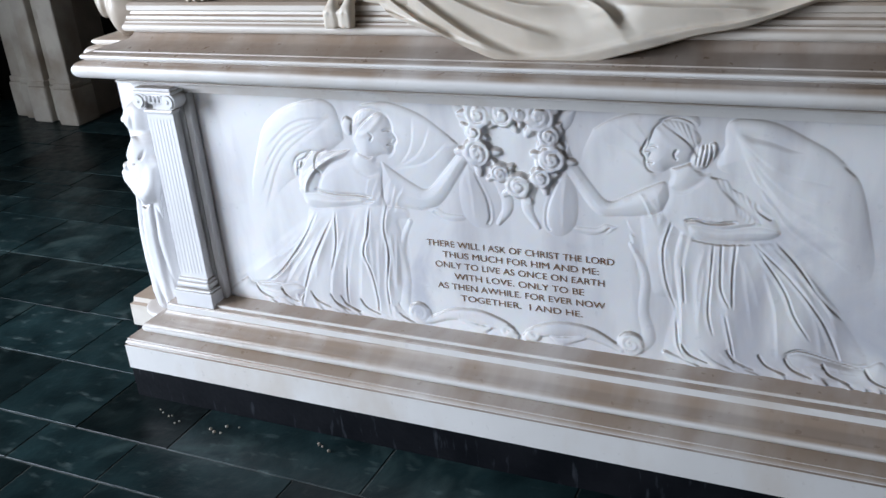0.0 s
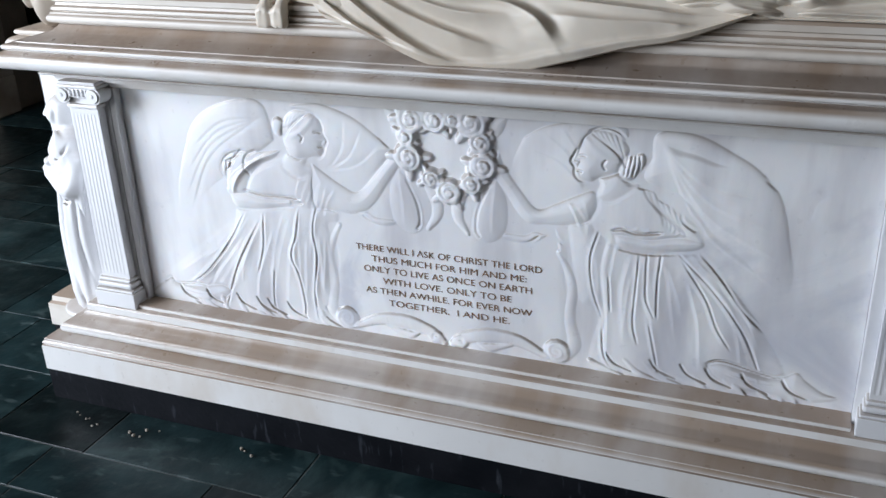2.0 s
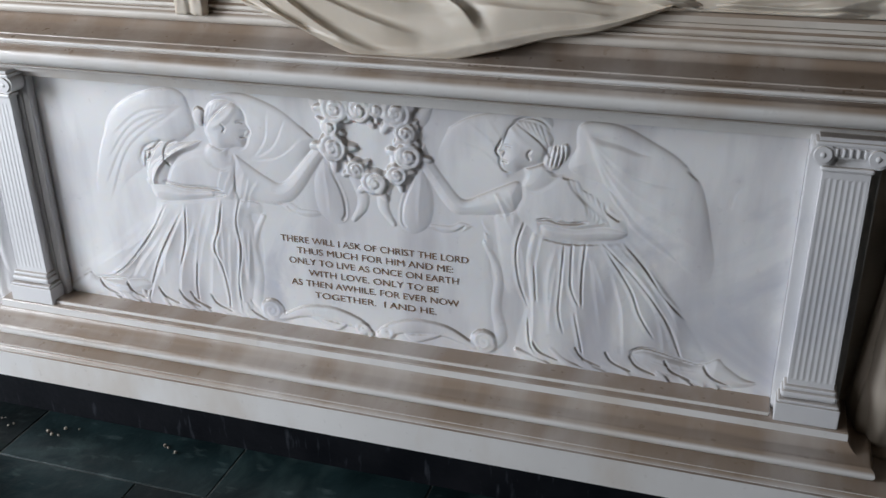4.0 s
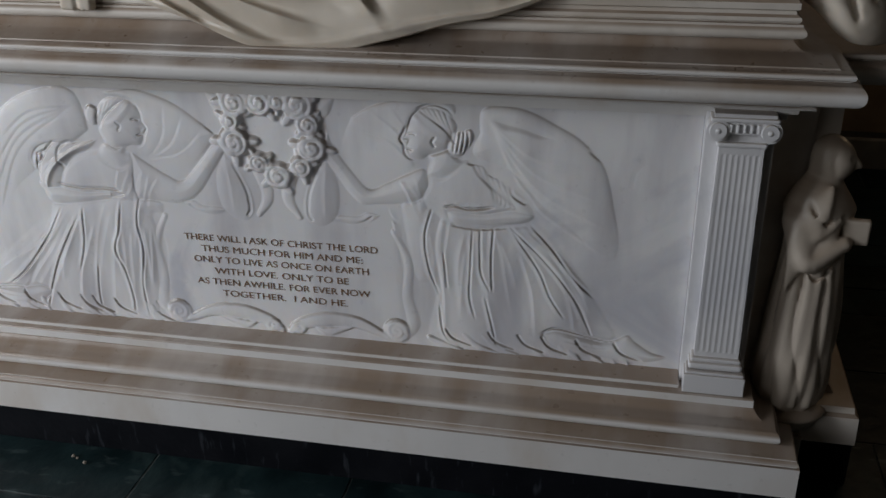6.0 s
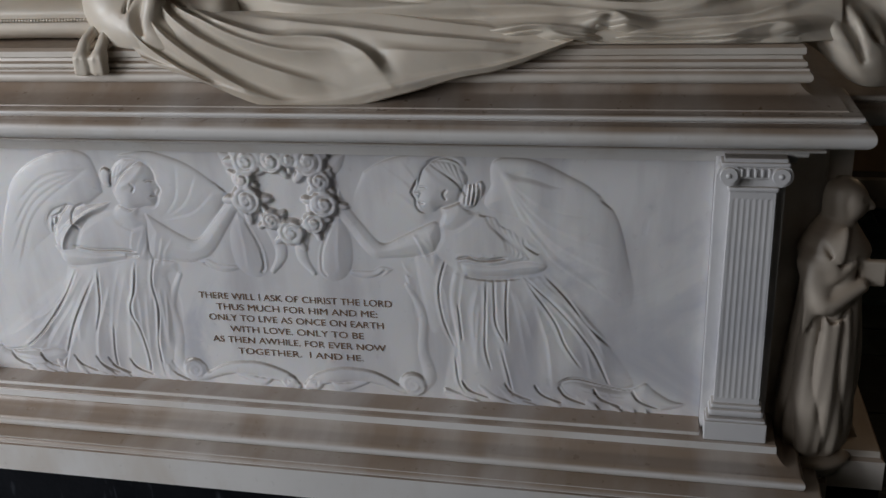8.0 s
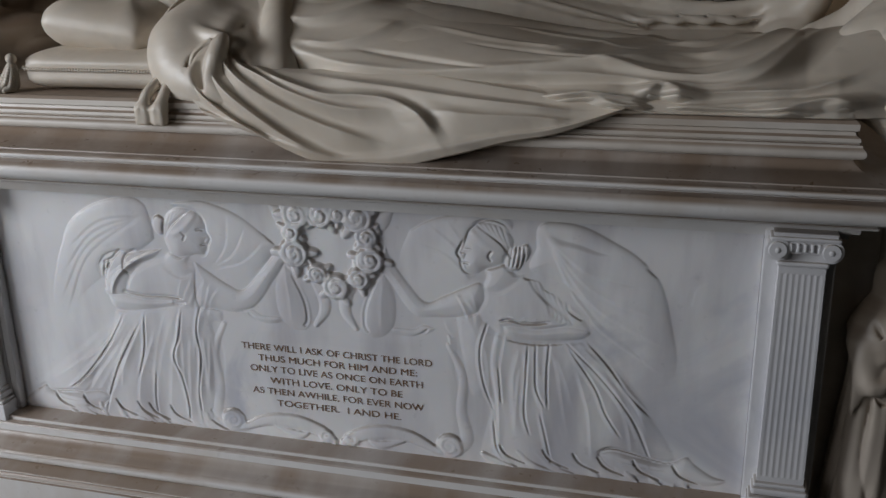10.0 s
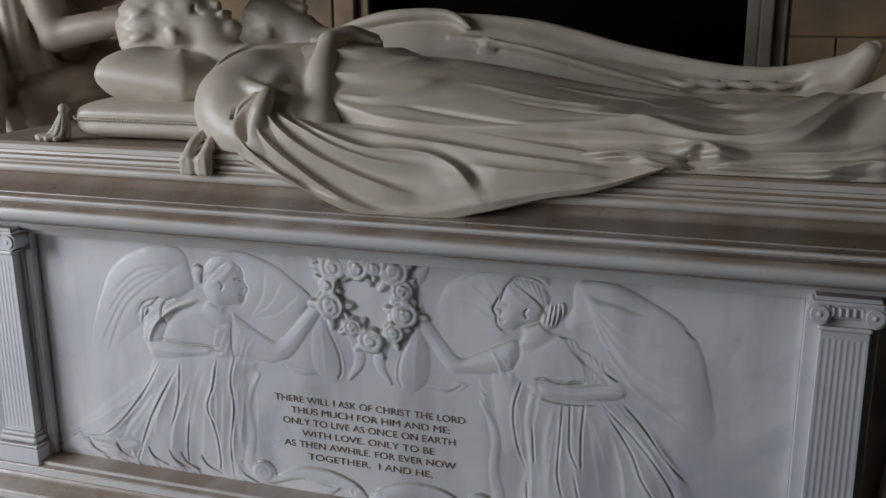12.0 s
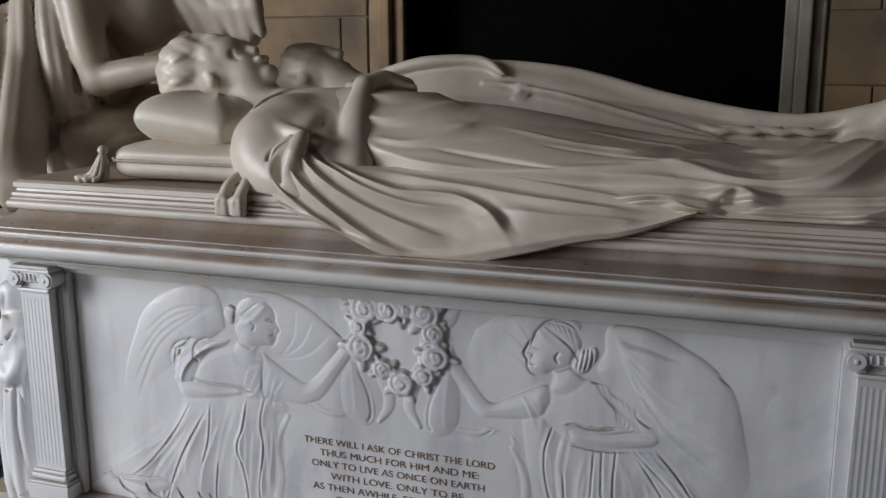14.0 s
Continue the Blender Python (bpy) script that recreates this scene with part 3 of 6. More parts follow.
def right_angel():
    rel.shape([(1.278, 0.757), (1.276, 0.784), (1.282, 0.804), (1.301, 0.814), (1.334, 0.815), (1.378, 0.806), (1.429, 0.781), (1.474, 0.755), (1.515, 0.714), (1.534, 0.668), (1.547, 0.612), (1.559, 0.555), (1.558, 0.518),
               (1.548, 0.496), (1.529, 0.487), (1.505, 0.518), (1.473, 0.558), (1.404, 0.612), (1.342, 0.681), (1.266, 0.709)], 0.015, 0.016, 0.0035, fade=((1.43, 0.74), (1.36, 0.50)), cut=0.006)
    rel.outline([(1.276, 0.77), (1.280, 0.804), (1.301, 0.817), (1.334, 0.818), (1.378, 0.809), (1.429, 0.784), (1.474, 0.758), (1.517, 0.716)], 0.001, 0.0035, 0.009)
    rel.outline([(1.49, 0.735), (1.530, 0.70), (1.541, 0.655), (1.552, 0.60), (1.564, 0.545), (1.558, 0.50), (1.530, 0.483)], 0.0, 0.0045, 0.006)
    rel.shape([(1.29, 0.79), (1.33, 0.797), (1.38, 0.785), (1.43, 0.755), (1.40, 0.745), (1.36, 0.755), (1.32, 0.765)], -0.005, 0.012, 0.02, base=0.010)
    feathers((1.30, 0.78), ((1.49, 0.69), (1.51, 0.63), (1.53, 0.57), (1.53, 0.51)), 0.0022)
    rel.shape([(1.017, 0.777), (1.054, 0.8), (1.101, 0.815), (1.155, 0.82), (1.208, 0.82), (1.226, 0.813), (1.23, 0.794), (1.206, 0.762), (1.166, 0.696), (1.109, 0.66), (1.052, 0.636), (1.022, 0.672), (0.993, 0.712)],
              0.012, 0.014, 0.003, fade=((1.13, 0.80), (1.09, 0.64)), cut=0.005)
    rel.outline([(1.017, 0.779), (1.054, 0.803), (1.101, 0.817), (1.155, 0.822)], 0.0, 0.0035, 0.005)
    feathers((1.14, 0.68), ((1.06, 0.79), (1.10, 0.80), (1.03, 0.75)), 0.002)
    # trailing cloth and gown
    rel.shape([(1.377, 0.573), (1.436, 0.513), (1.517, 0.414), (1.572, 0.319), (1.56, 0.252), (1.459, 0.25), (1.409, 0.323)], 0.007, 0.025, 0.010, cut=0.0008)
    rel.shape([(1.107, 0.61), (1.155, 0.613), (1.209, 0.574), (1.335, 0.564), (1.377, 0.568), (1.421, 0.529), (1.469, 0.446), (1.503, 0.377), (1.522, 0.296), (1.491, 0.25), (1.411, 0.25), (1.345, 0.25), (1.295, 0.25), (1.227, 0.25),
               (1.175, 0.25), (1.160, 0.291), (1.170, 0.349), (1.180, 0.406), (1.140, 0.42), (1.122, 0.499), (1.113, 0.559)], 0.011, 0.035, 0.012, cut=0.0008)
    between([(1.178, 0.598), (1.16, 0.528), (1.166, 0.458), (1.185, 0.265)], [(1.27, 0.55), (1.262, 0.47), (1.255, 0.39), (1.26, 0.265)], 9, 0.018, 0.0038)
    between([(1.28, 0.55), (1.285, 0.47), (1.29, 0.39), (1.30, 0.265)], [(1.343, 0.549), (1.38, 0.467), (1.40, 0.407), (1.40, 0.265)], 5, 0.024, 0.0032)
    between([(1.335, 0.561), (1.406, 0.493), (1.45, 0.42), (1.48, 0.30)], [(1.377, 0.568), (1.44, 0.50), (1.50, 0.43), (1.56, 0.32)], 6, 0.020, 0.0036)
    for line in ([(1.276, 0.557), (1.276, 0.501), (1.279, 0.449), (1.299, 0.405)], [(1.304, 0.559), (1.3, 0.486), (1.302, 0.405)], [(1.26, 0.552), (1.257, 0.473), (1.254, 0.392), (1.266, 0.338)],
                 [(1.335, 0.561), (1.406, 0.493), (1.47, 0.411), (1.504, 0.341), (1.523, 0.287)], [(1.377, 0.568), (1.421, 0.52), (1.469, 0.455), (1.518, 0.406)], [(1.343, 0.549), (1.398, 0.467), (1.423, 0.407), (1.456, 0.355)],
                 [(1.199, 0.496), (1.202, 0.45), (1.205, 0.407)], [(1.178, 0.598), (1.16, 0.528), (1.166, 0.458), (1.188, 0.387)], [(1.287, 0.395), (1.303, 0.322), (1.311, 0.276)], [(1.188, 0.368), (1.195, 0.303), (1.219, 0.265)]):
        rel.crease(line, 0.020, 0.0042)
        rel.outline(line, 0.003, 0.0032, 0.0038)
    rel.shape([(1.409, 0.318), (1.441, 0.330), (1.505, 0.319), (1.553, 0.313), (1.588, 0.333), (1.608, 0.317), (1.641, 0.296), (1.672, 0.288), (1.642, 0.272), (1.572, 0.262), (1.507, 0.267), (1.434, 0.288)], 0.012, 0.012, 0.003, cut=0.002)
    rel.outline([(1.409, 0.320), (1.441, 0.333), (1.505, 0.322), (1.553, 0.316), (1.588, 0.336), (1.608, 0.320), (1.641, 0.299), (1.672, 0.290)], 0.0, 0.0036, 0.008)
    between([(1.45, 0.325), (1.51, 0.312), (1.57, 0.305)], [(1.45, 0.28), (1.52, 0.272), (1.59, 0.275)], 5, 0.012, 0.003)
    # body
    rel.shape([(1.165, 0.676), (1.239, 0.704), (1.281, 0.698), (1.312, 0.676), (1.342, 0.653), (1.373, 0.626), (1.392, 0.594), (1.381, 0.571), (1.335, 0.560), (1.28, 0.552), (1.209, 0.556), (1.186, 0.570), (1.155, 0.60), (1.156, 0.646)], 0.0135, 0.030, 0.016)
    rel.shape([(1.158, 0.704), (1.214, 0.727), (1.239, 0.704), (1.251, 0.688), (1.204, 0.650), (1.165, 0.660), (1.172, 0.692)], 0.014, 0.018, 0.016)
    rel.outline([(1.245, 0.703), (1.281, 0.700), (1.312, 0.679), (1.342, 0.656), (1.373, 0.629), (1.394, 0.594)], 0.0, 0.0036, 0.006)
    for k in range(6):
        rel.crease([(1.262 + 0.012 * k, 0.698 - 0.006 * k), (1.276 + 0.012 * k, 0.670 - 0.008 * k), (1.302 + 0.010 * k, 0.640 - 0.008 * k), (1.310 + 0.006 * k, 0.612 - 0.004 * k)], 0.013, -0.0032)
    rel.outline([(1.252, 0.694), (1.285, 0.690), (1.298, 0.672), (1.318, 0.664)], 0.0, 0.004, 0.007)
    rel.outline([(1.342, 0.650), (1.345, 0.630), (1.372, 0.612)], 0.0, 0.004, 0.006)
    rel.shape([(1.202, 0.590), (1.226, 0.594), (1.28, 0.590), (1.335, 0.602), (1.373, 0.600), (1.391, 0.586), (1.374, 0.570), (1.335, 0.562), (1.272, 0.555), (1.217, 0.560)], 0.0150, 0.018, 0.008)
    rel.outline([(1.202, 0.594), (1.226, 0.600), (1.25, 0.594), (1.28, 0.597), (1.31, 0.604)], 0.0, 0.0034, 0.006)
    rel.outline([(1.217, 0.556), (1.272, 0.551), (1.335, 0.558)], 0.0, 0.0032, 0.005)
    for k in range(4):
        rel.crease([(1.205 + 0.024 * k, 0.606), (1.222 + 0.024 * k, 0.599), (1.236 + 0.024 * k, 0.606)], 0.008, 0.003)
    rel.shape([(0.965, 0.745), (0.976, 0.713), (1.013, 0.661), (1.047, 0.625), (1.084, 0.640), (1.129, 0.663), (1.165, 0.676), (1.176, 0.639), (1.15, 0.605), (1.106, 0.594), (1.066, 0.590), (1.029, 0.588), (1.002, 0.612), (0.976, 0.653), (0.943, 0.701)],
              0.0135, 0.015, 0.004, cut=0.0016)
    rel.outline([(0.972, 0.735), (0.980, 0.713), (1.016, 0.663), (1.046, 0.629), (1.080, 0.642)], 0.0, 0.0036, 0.009)
    between([(1.07, 0.635), (1.10, 0.615), (1.115, 0.57)], [(1.15, 0.665), (1.16, 0.63), (1.17, 0.58)], 6, 0.013, 0.003)
    rel.outline([(1.081, 0.578), (1.092, 0.561), (1.104, 0.550)], 0.0, 0.004, 0.006)
    rel.crease([(1.088, 0.585), (1.10, 0.53), (1.108, 0.48), (1.125, 0.42)], 0.014, 0.0035)
    # head, hair and face
    rel.shape([(1.132, 0.735), (1.1205, 0.736), (1.126, 0.749), (1.132, 0.765), (1.14, 0.786), (1.158, 0.802), (1.184, 0.807), (1.211, 0.799), (1.228, 0.78), (1.233, 0.763), (1.222, 0.731), (1.205, 0.716), (1.175, 0.705), (1.158, 0.695), (1.136, 0.700), (1.129, 0.713), (1.1265, 0.722), (1.1295, 0.728)],
              0.0165, 0.016, 0.003, cut=0.0022)
    rel.outline([(1.15, 0.800), (1.184, 0.810), (1.213, 0.802), (1.231, 0.782)], 0.0, 0.0034, 0.005)
    rel.outline([(1.130, 0.765), (1.123, 0.749), (1.117, 0.736), (1.124, 0.724), (1.125, 0.710), (1.134, 0.697), (1.158, 0.692)], 0.0, 0.0032, 0.006)
    rel.shape([(1.24, 0.757), (1.261, 0.764), (1.266, 0.742), (1.243, 0.708), (1.222, 0.707), (1.213, 0.726), (1.227, 0.755)], 0.016, 0.010, 0.003, cut=0.002)
    for k in range(4):
        rel.outline([(1.233 + 0.007 * k, 0.760), (1.228 + 0.009 * k, 0.738), (1.224 + 0.008 * k, 0.712)], 0.0, 0.0026, 0.004)
    rel.add([(1.142, 0.790), (1.165, 0.765), (1.195, 0.745), (1.222, 0.738)], [0.006, 0.008, 0.006], 0.0026)
    for k in range(6):
        rel.outline([(1.155 + 0.010 * k, 0.800 + 0.001 * k), (1.180 + 0.008 * k, 0.782 - 0.004 * k), (1.208 + 0.003 * k, 0.764 - 0.005 * k), (1.230, 0.752 - 0.004 * k)], 0.0, 0.0026, 0.0015)
    rel.outline([(1.133, 0.748), (1.142, 0.750), (1.150, 0.747)], 0.0, 0.0030, 0.0025)
    rel.outline([(1.127, 0.716), (1.135, 0.716), (1.142, 0.714)], 0.0, 0.0022, 0.004)
    rel.outline([(1.190, 0.746), (1.182, 0.734), (1.188, 0.722)], 0.0, 0.0032, 0.004)
    hem(1.165, 1.60, 13, 0.06)


left_angel()
right_angel()
# faint clouds carved low behind the figures
for cx, cz, a in ((0.09, 0.64, 0.045), (0.075, 0.56, 0.035), (1.61, 0.67, 0.045), (1.63, 0.57, 0.04), (1.61, 0.46, 0.045), (1.424, 0.700, 0.028), (1.372, 0.720, 0.024), (1.455, 0.655, 0.026)):
    rel.h += 0.0032 * np.exp(-((rel.x - cx) ** 2 + (rel.z - cz) ** 2) / (0.5 * a * a))
for line in ([(1.575, 0.66), (1.585, 0.70), (1.62, 0.72)], [(1.655, 0.702), (1.675, 0.688), (1.690, 0.673)], [(0.05, 0.50), (0.075, 0.475), (0.10, 0.462)]):
    rel.outline(line, 0.0, 0.005, 0.004)
# ribbon ends and looped bands under the wreath
for flip in (0, 0.846):
    rel.mirror = flip
    rel.shape([(0.62, 0.566), (0.651, 0.572), (0.673, 0.561), (0.717, 0.560), (0.725, 0.550), (0.690, 0.541), (0.653, 0.545)], 0.006, 0.008, 0.003, cut=0.002)
    rel.outline([(0.640, 0.562), (0.660, 0.547), (0.690, 0.539), (0.722, 0.546)], 0.0, 0.0032, 0.008)
    rel.shape([(0.734, 0.681), (0.761, 0.655), (0.786, 0.601), (0.791, 0.557), (0.774, 0.534), (0.746, 0.533), (0.721, 0.553), (0.71, 0.589), (0.712, 0.637)], 0.008, 0.014, 0.003, cut=0.0022)
    rel.outline([(0.750, 0.665), (0.776, 0.605), (0.781, 0.560), (0.772, 0.542)], 0.0, 0.0036, 0.009)
    rel.crease([(0.735, 0.66), (0.742, 0.61), (0.744, 0.55)], 0.02, 0.002)
    rel.stroke([(0.795, 0.67), (0.818, 0.625), (0.822, 0.585), (0.800, 0.548)], [0.012, 0.014, 0.012, 0.005], 0.005, 0.001, 0.7)
    rel.shape([(0.705, 0.818), (0.735, 0.812), (0.760, 0.790), (0.745, 0.765), (0.720, 0.780)], 0.008, 0.010, 0.003, cut=0.002)
    rel.mirror = 0
# flat field of the tablet
edge = np.clip((0.285 - np.abs(rel.x - 0.837)) / 0.03, 0, 1) * np.clip((0.540 - rel.z) / 0.03, 0, 1)
edge = edge * edge * (3 - 2 * edge)
rel.h = rel.h * (1 - edge) + 0.0018 * edge
rel.outline([(0.551, 0.525), (0.566, 0.463), (0.561, 0.393), (0.546, 0.339), (0.552, 0.295)], 0.0, 0.004, 0.006)
rel.outline([(1.119, 0.529), (1.11, 0.489), (1.118, 0.436), (1.138, 0.374), (1.146, 0.337), (1.136, 0.298)], 0.0, 0.005, 0.008)
rel.add([(0.60, 0.535), (0.72, 0.524), (0.84, 0.531), (0.96, 0.524), (1.08, 0.535)], [0.012, 0.016, 0.012], 0.0022)
orn = Relief(0.0, 1.70, 0.2585, 0.84, STEP)
# tablet with its scrolled border
for s in (-1, 1):
    c = 0.837
    orn.stroke([(c + s * 0.258, 0.53), (c + s * 0.288, 0.46), (c + s * 0.283, 0.38), (c + s * 0.295, 0.315), (c + s * 0.275, 0.278)], [0.006, 0.009, 0.011, 0.014, 0.010], 0.006, 0.002, 0.9)
    ring = [(c + s * (0.256 + 0.022 * (1 - i / 26) * math.cos(i * 0.5)), 0.292 + 0.022 * (1 - i / 26) * math.sin(i * 0.5)) for i in range(24)]
    orn.dome(c + s * 0.256, 0.292, 0.030, 0.030, 0, 0.006, 0.010, 0.3)
    orn.stroke(ring, [0.006, 0.005], 0.008, 0.014)
    orn.stroke([(c + s * 0.235, 0.274), (c + s * 0.17, 0.302), (c + s * 0.10, 0.305), (c + s * 0.04, 0.288), (c + s * 0.012, 0.268)], [0.008, 0.015, 0.018, 0.016, 0.010], 0.014, 0.006)
    orn.stroke([(c + s * 0.15, 0.290), (c + s * 0.10, 0.274), (c + s * 0.075, 0.280)], [0.006, 0.012, 0.005], 0.012, 0.005)
    orn.dome(c + s * 0.030, 0.278, 0.019, 0.017, 0, 0.014, 0.012, 0.4)
    orn.add([(c + s * 0.024, 0.283), (c + s * 0.034, 0.284), (c + s * 0.036, 0.273)], [0.004, 0.004], -0.008)
# wreath of roses
for cx, cz, r in ((0.772, 0.797, 0.033), (0.826, 0.799, 0.030), (0.908, 0.800, 0.036), (0.866, 0.803, 0.020), (0.762, 0.712, 0.034), (0.926, 0.757, 0.025), (0.932, 0.708, 0.031), (0.758, 0.758, 0.022), (0.812, 0.668, 0.023), (0.853, 0.641, 0.030), (0.905, 0.665, 0.025)):
    turn = 40 * cx / r
    for j in range(4):
        b = turn + j * 1.571 + 0.5
        orn.dome(cx + 1.05 * r * math.cos(b), cz + 1.05 * r * math.sin(b), 0.62 * r, 0.30 * r, math.degrees(b), 0.010, 0.010, 0.6)
    orn.dome(cx, cz, r, r * 0.95, 0, 0.014, 0.014, 0.5)
    for j in range(6):
        b = turn + j * 1.047
        orn.dome(cx + 0.62 * r * math.cos(b), cz + 0.62 * r * math.sin(b), 0.48 * r, 0.36 * r, math.degrees(b) + 90, 0.010, 0.024, 0.5)
    for j in range(3):
        b = turn + j * 2.1
        orn.dome(cx + 0.25 * r * math.cos(b), cz + 0.25 * r * math.sin(b), 0.34 * r, 0.26 * r, math.degrees(b) + 90, 0.010, 0.030, 0.5)
    spiral = [(cx + 0.8 * r * (1 - i / 16) * math.cos(i * 0.8 + turn), cz + 0.8 * r * (1 - i / 16) * math.sin(i * 0.8 + turn)) for i in range(14)]
    orn.add(spiral, [0.0028, 0.002], -0.007)
for k in range(12):
    x = 0.745 + 0.018 * k
    orn.stroke([(x, 0.812), (x + rng.uniform(-0.01, 0.01), 0.833)], [0.009, 0.005], 0.014, 0.016, curve=False)
orn.soften(1)
orn.soften(3)
bold = np.exp(-(((orn.x - 0.843) / 0.13) ** 4 + ((orn.z - 0.74) / 0.11) ** 4))
rel.soften(1)
rel.h = np.maximum(0.43 * rel.h, orn.h * (0.24 + 0.16 * bold))
rows, cols = rel.x.shape
idx = np.arange(rows * cols).reshape(rows, cols)
verts = np.stack([rel.x, -rel.h, rel.z], -1).reshape(-1, 3)
faces = np.stack([idx[:-1, :-1], idx[:-1, 1:], idx[1:, 1:], idx[1:, :-1]], -1).reshape(-1, 4)
relief = mesh_object("relief_panel", verts, faces, PANEL, tomb, "white marble panel carved with kneeling winged figures", smooth=True)


def letters(text, x0, x1, z0, cap):
    cu = bpy.data.curves.new("line", "FONT")
    cu.body, cu.size, cu.extrude = text, 1.0, 0.02
    tmp = new("line", cu)
    bpy.context.view_layer.update()
    me = bpy.data.meshes.new_from_object(tmp.evaluated_get(bpy.context.evaluated_depsgraph_get()))
    bpy.data.objects.remove(tmp)
    v = np.array([p.co[:] for p in me.vertices])
    lo, hi = v.min(0), v.max(0)
    for p in me.vertices:
        x, y, z = p.co
        p.co = (x0 + (x - lo[0]) / (hi[0] - lo[0]) * (x1 - x0), -0.0016 - 0.012 * z, z0 + y / 0.69 * cap)
    me.materials.append(LETTER)
    ob = new("inscription_line", me)
    ob.parent = relief
    ob["label"] = "incised brown capital letters"


for text, x0, x1, z0 in (("THERE WILL I ASK OF CHRIST THE LORD", 0.617, 1.058, 0.4765), ("THUS MUCH FOR HIM AND ME:", 0.655, 1.024, 0.4500),
                         ("ONLY TO LIVE AS ONCE ON EARTH", 0.634, 1.036, 0.4235), ("WITH LOVE. ONLY TO BE", 0.680, 0.990, 0.3960),
                         ("AS THEN AWHILE. FOR EVER NOW", 0.635, 1.037, 0.3690), ("TOGETHER.  I AND HE.", 0.692, 0.985, 0.3410)):
    letters(text, x0, x1, z0, 0.0150)


# ---- carved figures ----
class Carving:
    """A solid on a grid: soft unions of balls, capsules and boxes, meshed by surface nets."""

    def __init__(self, lo, hi, step):
        self.lo, self.step = np.array(lo, float), step
        n = np.ceil((np.array(hi) - self.lo) / step).astype(int) + 1
        ax = [(self.lo[k] + step * np.arange(n[k])).astype(np.float32) for k in range(3)]
        self.x, self.y, self.z = ax[0][:, None, None], ax[1][None, :, None], ax[2][None, None, :]
        self.d = np.full(n, 0.3, np.float32)

    def window(self, lo, hi):
        """The part of the grid between two corners."""
        out = []
        for k in range(3):
            i = int((lo[k] - self.lo[k]) / self.step) - 1
            j = int((hi[k] - self.lo[k]) / self.step) + 3
            out.append(slice(max(i, 0), max(min(j, self.d.shape[k]), 0)))
        w = tuple(out)
        return w, self.x[w[0]], self.y[:, w[1]], self.z[:, :, w[2]]

    def join(self, w, d, k=0.02):
        old = self.d[w]
        h = np.clip(0.5 + 0.5 * (old - d) / k, 0, 1)
        self.d[w] = old * (1 - h) + d * h - k * h * (1 - h)

    def cut(self, w, d, k=0.01):
        old = self.d[w]
        h = np.clip(0.5 - 0.5 * (old + d) / k, 0, 1)
        self.d[w] = old * (1 - h) - d * h + k * h * (1 - h)

    def ball(self, c, r, k=0.02, turn=0.0):
        """An ellipsoid; turn tilts it about the y axis, in degrees."""
        c = np.array(c, float)
        m = max(r) + 2 * k + 0.02
        w, x, y, z = self.window(c - m, c + m)
        x, y, z = x - c[0], y - c[1], z - c[2]
        cs, sn = math.cos(radians(turn)), math.sin(radians(turn))
        u, v = x * cs + z * sn, -x * sn + z * cs
        q = np.sqrt((u / r[0]) ** 2 + (y / r[1]) ** 2 + (v / r[2]) ** 2)
        g = np.sqrt((u / r[0] ** 2) ** 2 + (y / r[1] ** 2) ** 2 + (v / r[2] ** 2) ** 2) + 1e-6
        self.join(w, (q * (q - 1) / g).astype(np.float32), k)

    def rod_distance(self, a, b, ra, rb, k):
        a, b = np.array(a, float), np.array(b, float)
        m = max(ra, rb) + 2 * k + 0.02
        w, x, y, z = self.window(np.minimum(a, b) - m, np.maximum(a, b) + m)
        d = b - a
        t = np.clip(((x - a[0]) * d[0] + (y - a[1]) * d[1] + (z - a[2]) * d[2]) / (d @ d), 0, 1)
        px, py, pz = x - a[0] - t * d[0], y - a[1] - t * d[1], z - a[2] - t * d[2]
        return w, (np.sqrt(px ** 2 + py ** 2 + pz ** 2) - (ra + (rb - ra) * t)).astype(np.float32)

    def rod(self, a, b, ra, rb, k=0.02):
        w, d = self.rod_distance(a, b, ra, rb, k)
        self.join(w, d, k)

    def chain(self, c, r, k):
        """The distance to a tapered chain, as one solid."""
        c = np.array(c, float)
        m = max(r) + 2 * k + 0.02
        w, x, y, z = self.window(c.min(0) - m, c.max(0) + m)
        best = np.full(self.d[w].shape, 9.0, np.float32)
        for i in range(len(c) - 1):
            a, d = c[i], c[i + 1] - c[i]
            t = np.clip(((x - a[0]) * d[0] + (y - a[1]) * d[1] + (z - a[2]) * d[2]) / (d @ d), 0, 1)
            q = np.sqrt((x - a[0] - t * d[0]) ** 2 + (y - a[1] - t * d[1]) ** 2 + (z - a[2] - t * d[2]) ** 2) - (r[i] + (r[i + 1] - r[i]) * t)
            best = np.minimum(best, q.astype(np.float32))
        return w, best

    def limb(self, points, radii, k=0.02):
        c = along(points, 5)
        r = np.interp(np.linspace(0, 1, len(c)), np.linspace(0, 1, len(radii)), radii)
        w, d = self.chain(c, r, k)
        self.join(w, d, k)

    def fold(self, points, radii, k=0.012):
        c = along(points, 5)
        u = np.linspace(0, 1, len(c))
        r = np.interp(u, np.linspace(0, 1, len(radii)), radii) * (0.25 + 0.75 * np.clip(np.sin(np.pi * (0.04 + 0.92 * u)) * 2.5, 0, 1))
        w, d = self.chain(c, r, k)
        self.join(w, d, k)

    def groove(self, points, r, k=0.010):
        c = along(points, 5)
        u = np.linspace(0, 1, len(c))
        w, d = self.chain(c, r * (0.3 + 0.7 * np.sin(np.pi * (0.05 + 0.9 * u))), k)
        self.cut(w, d, k)

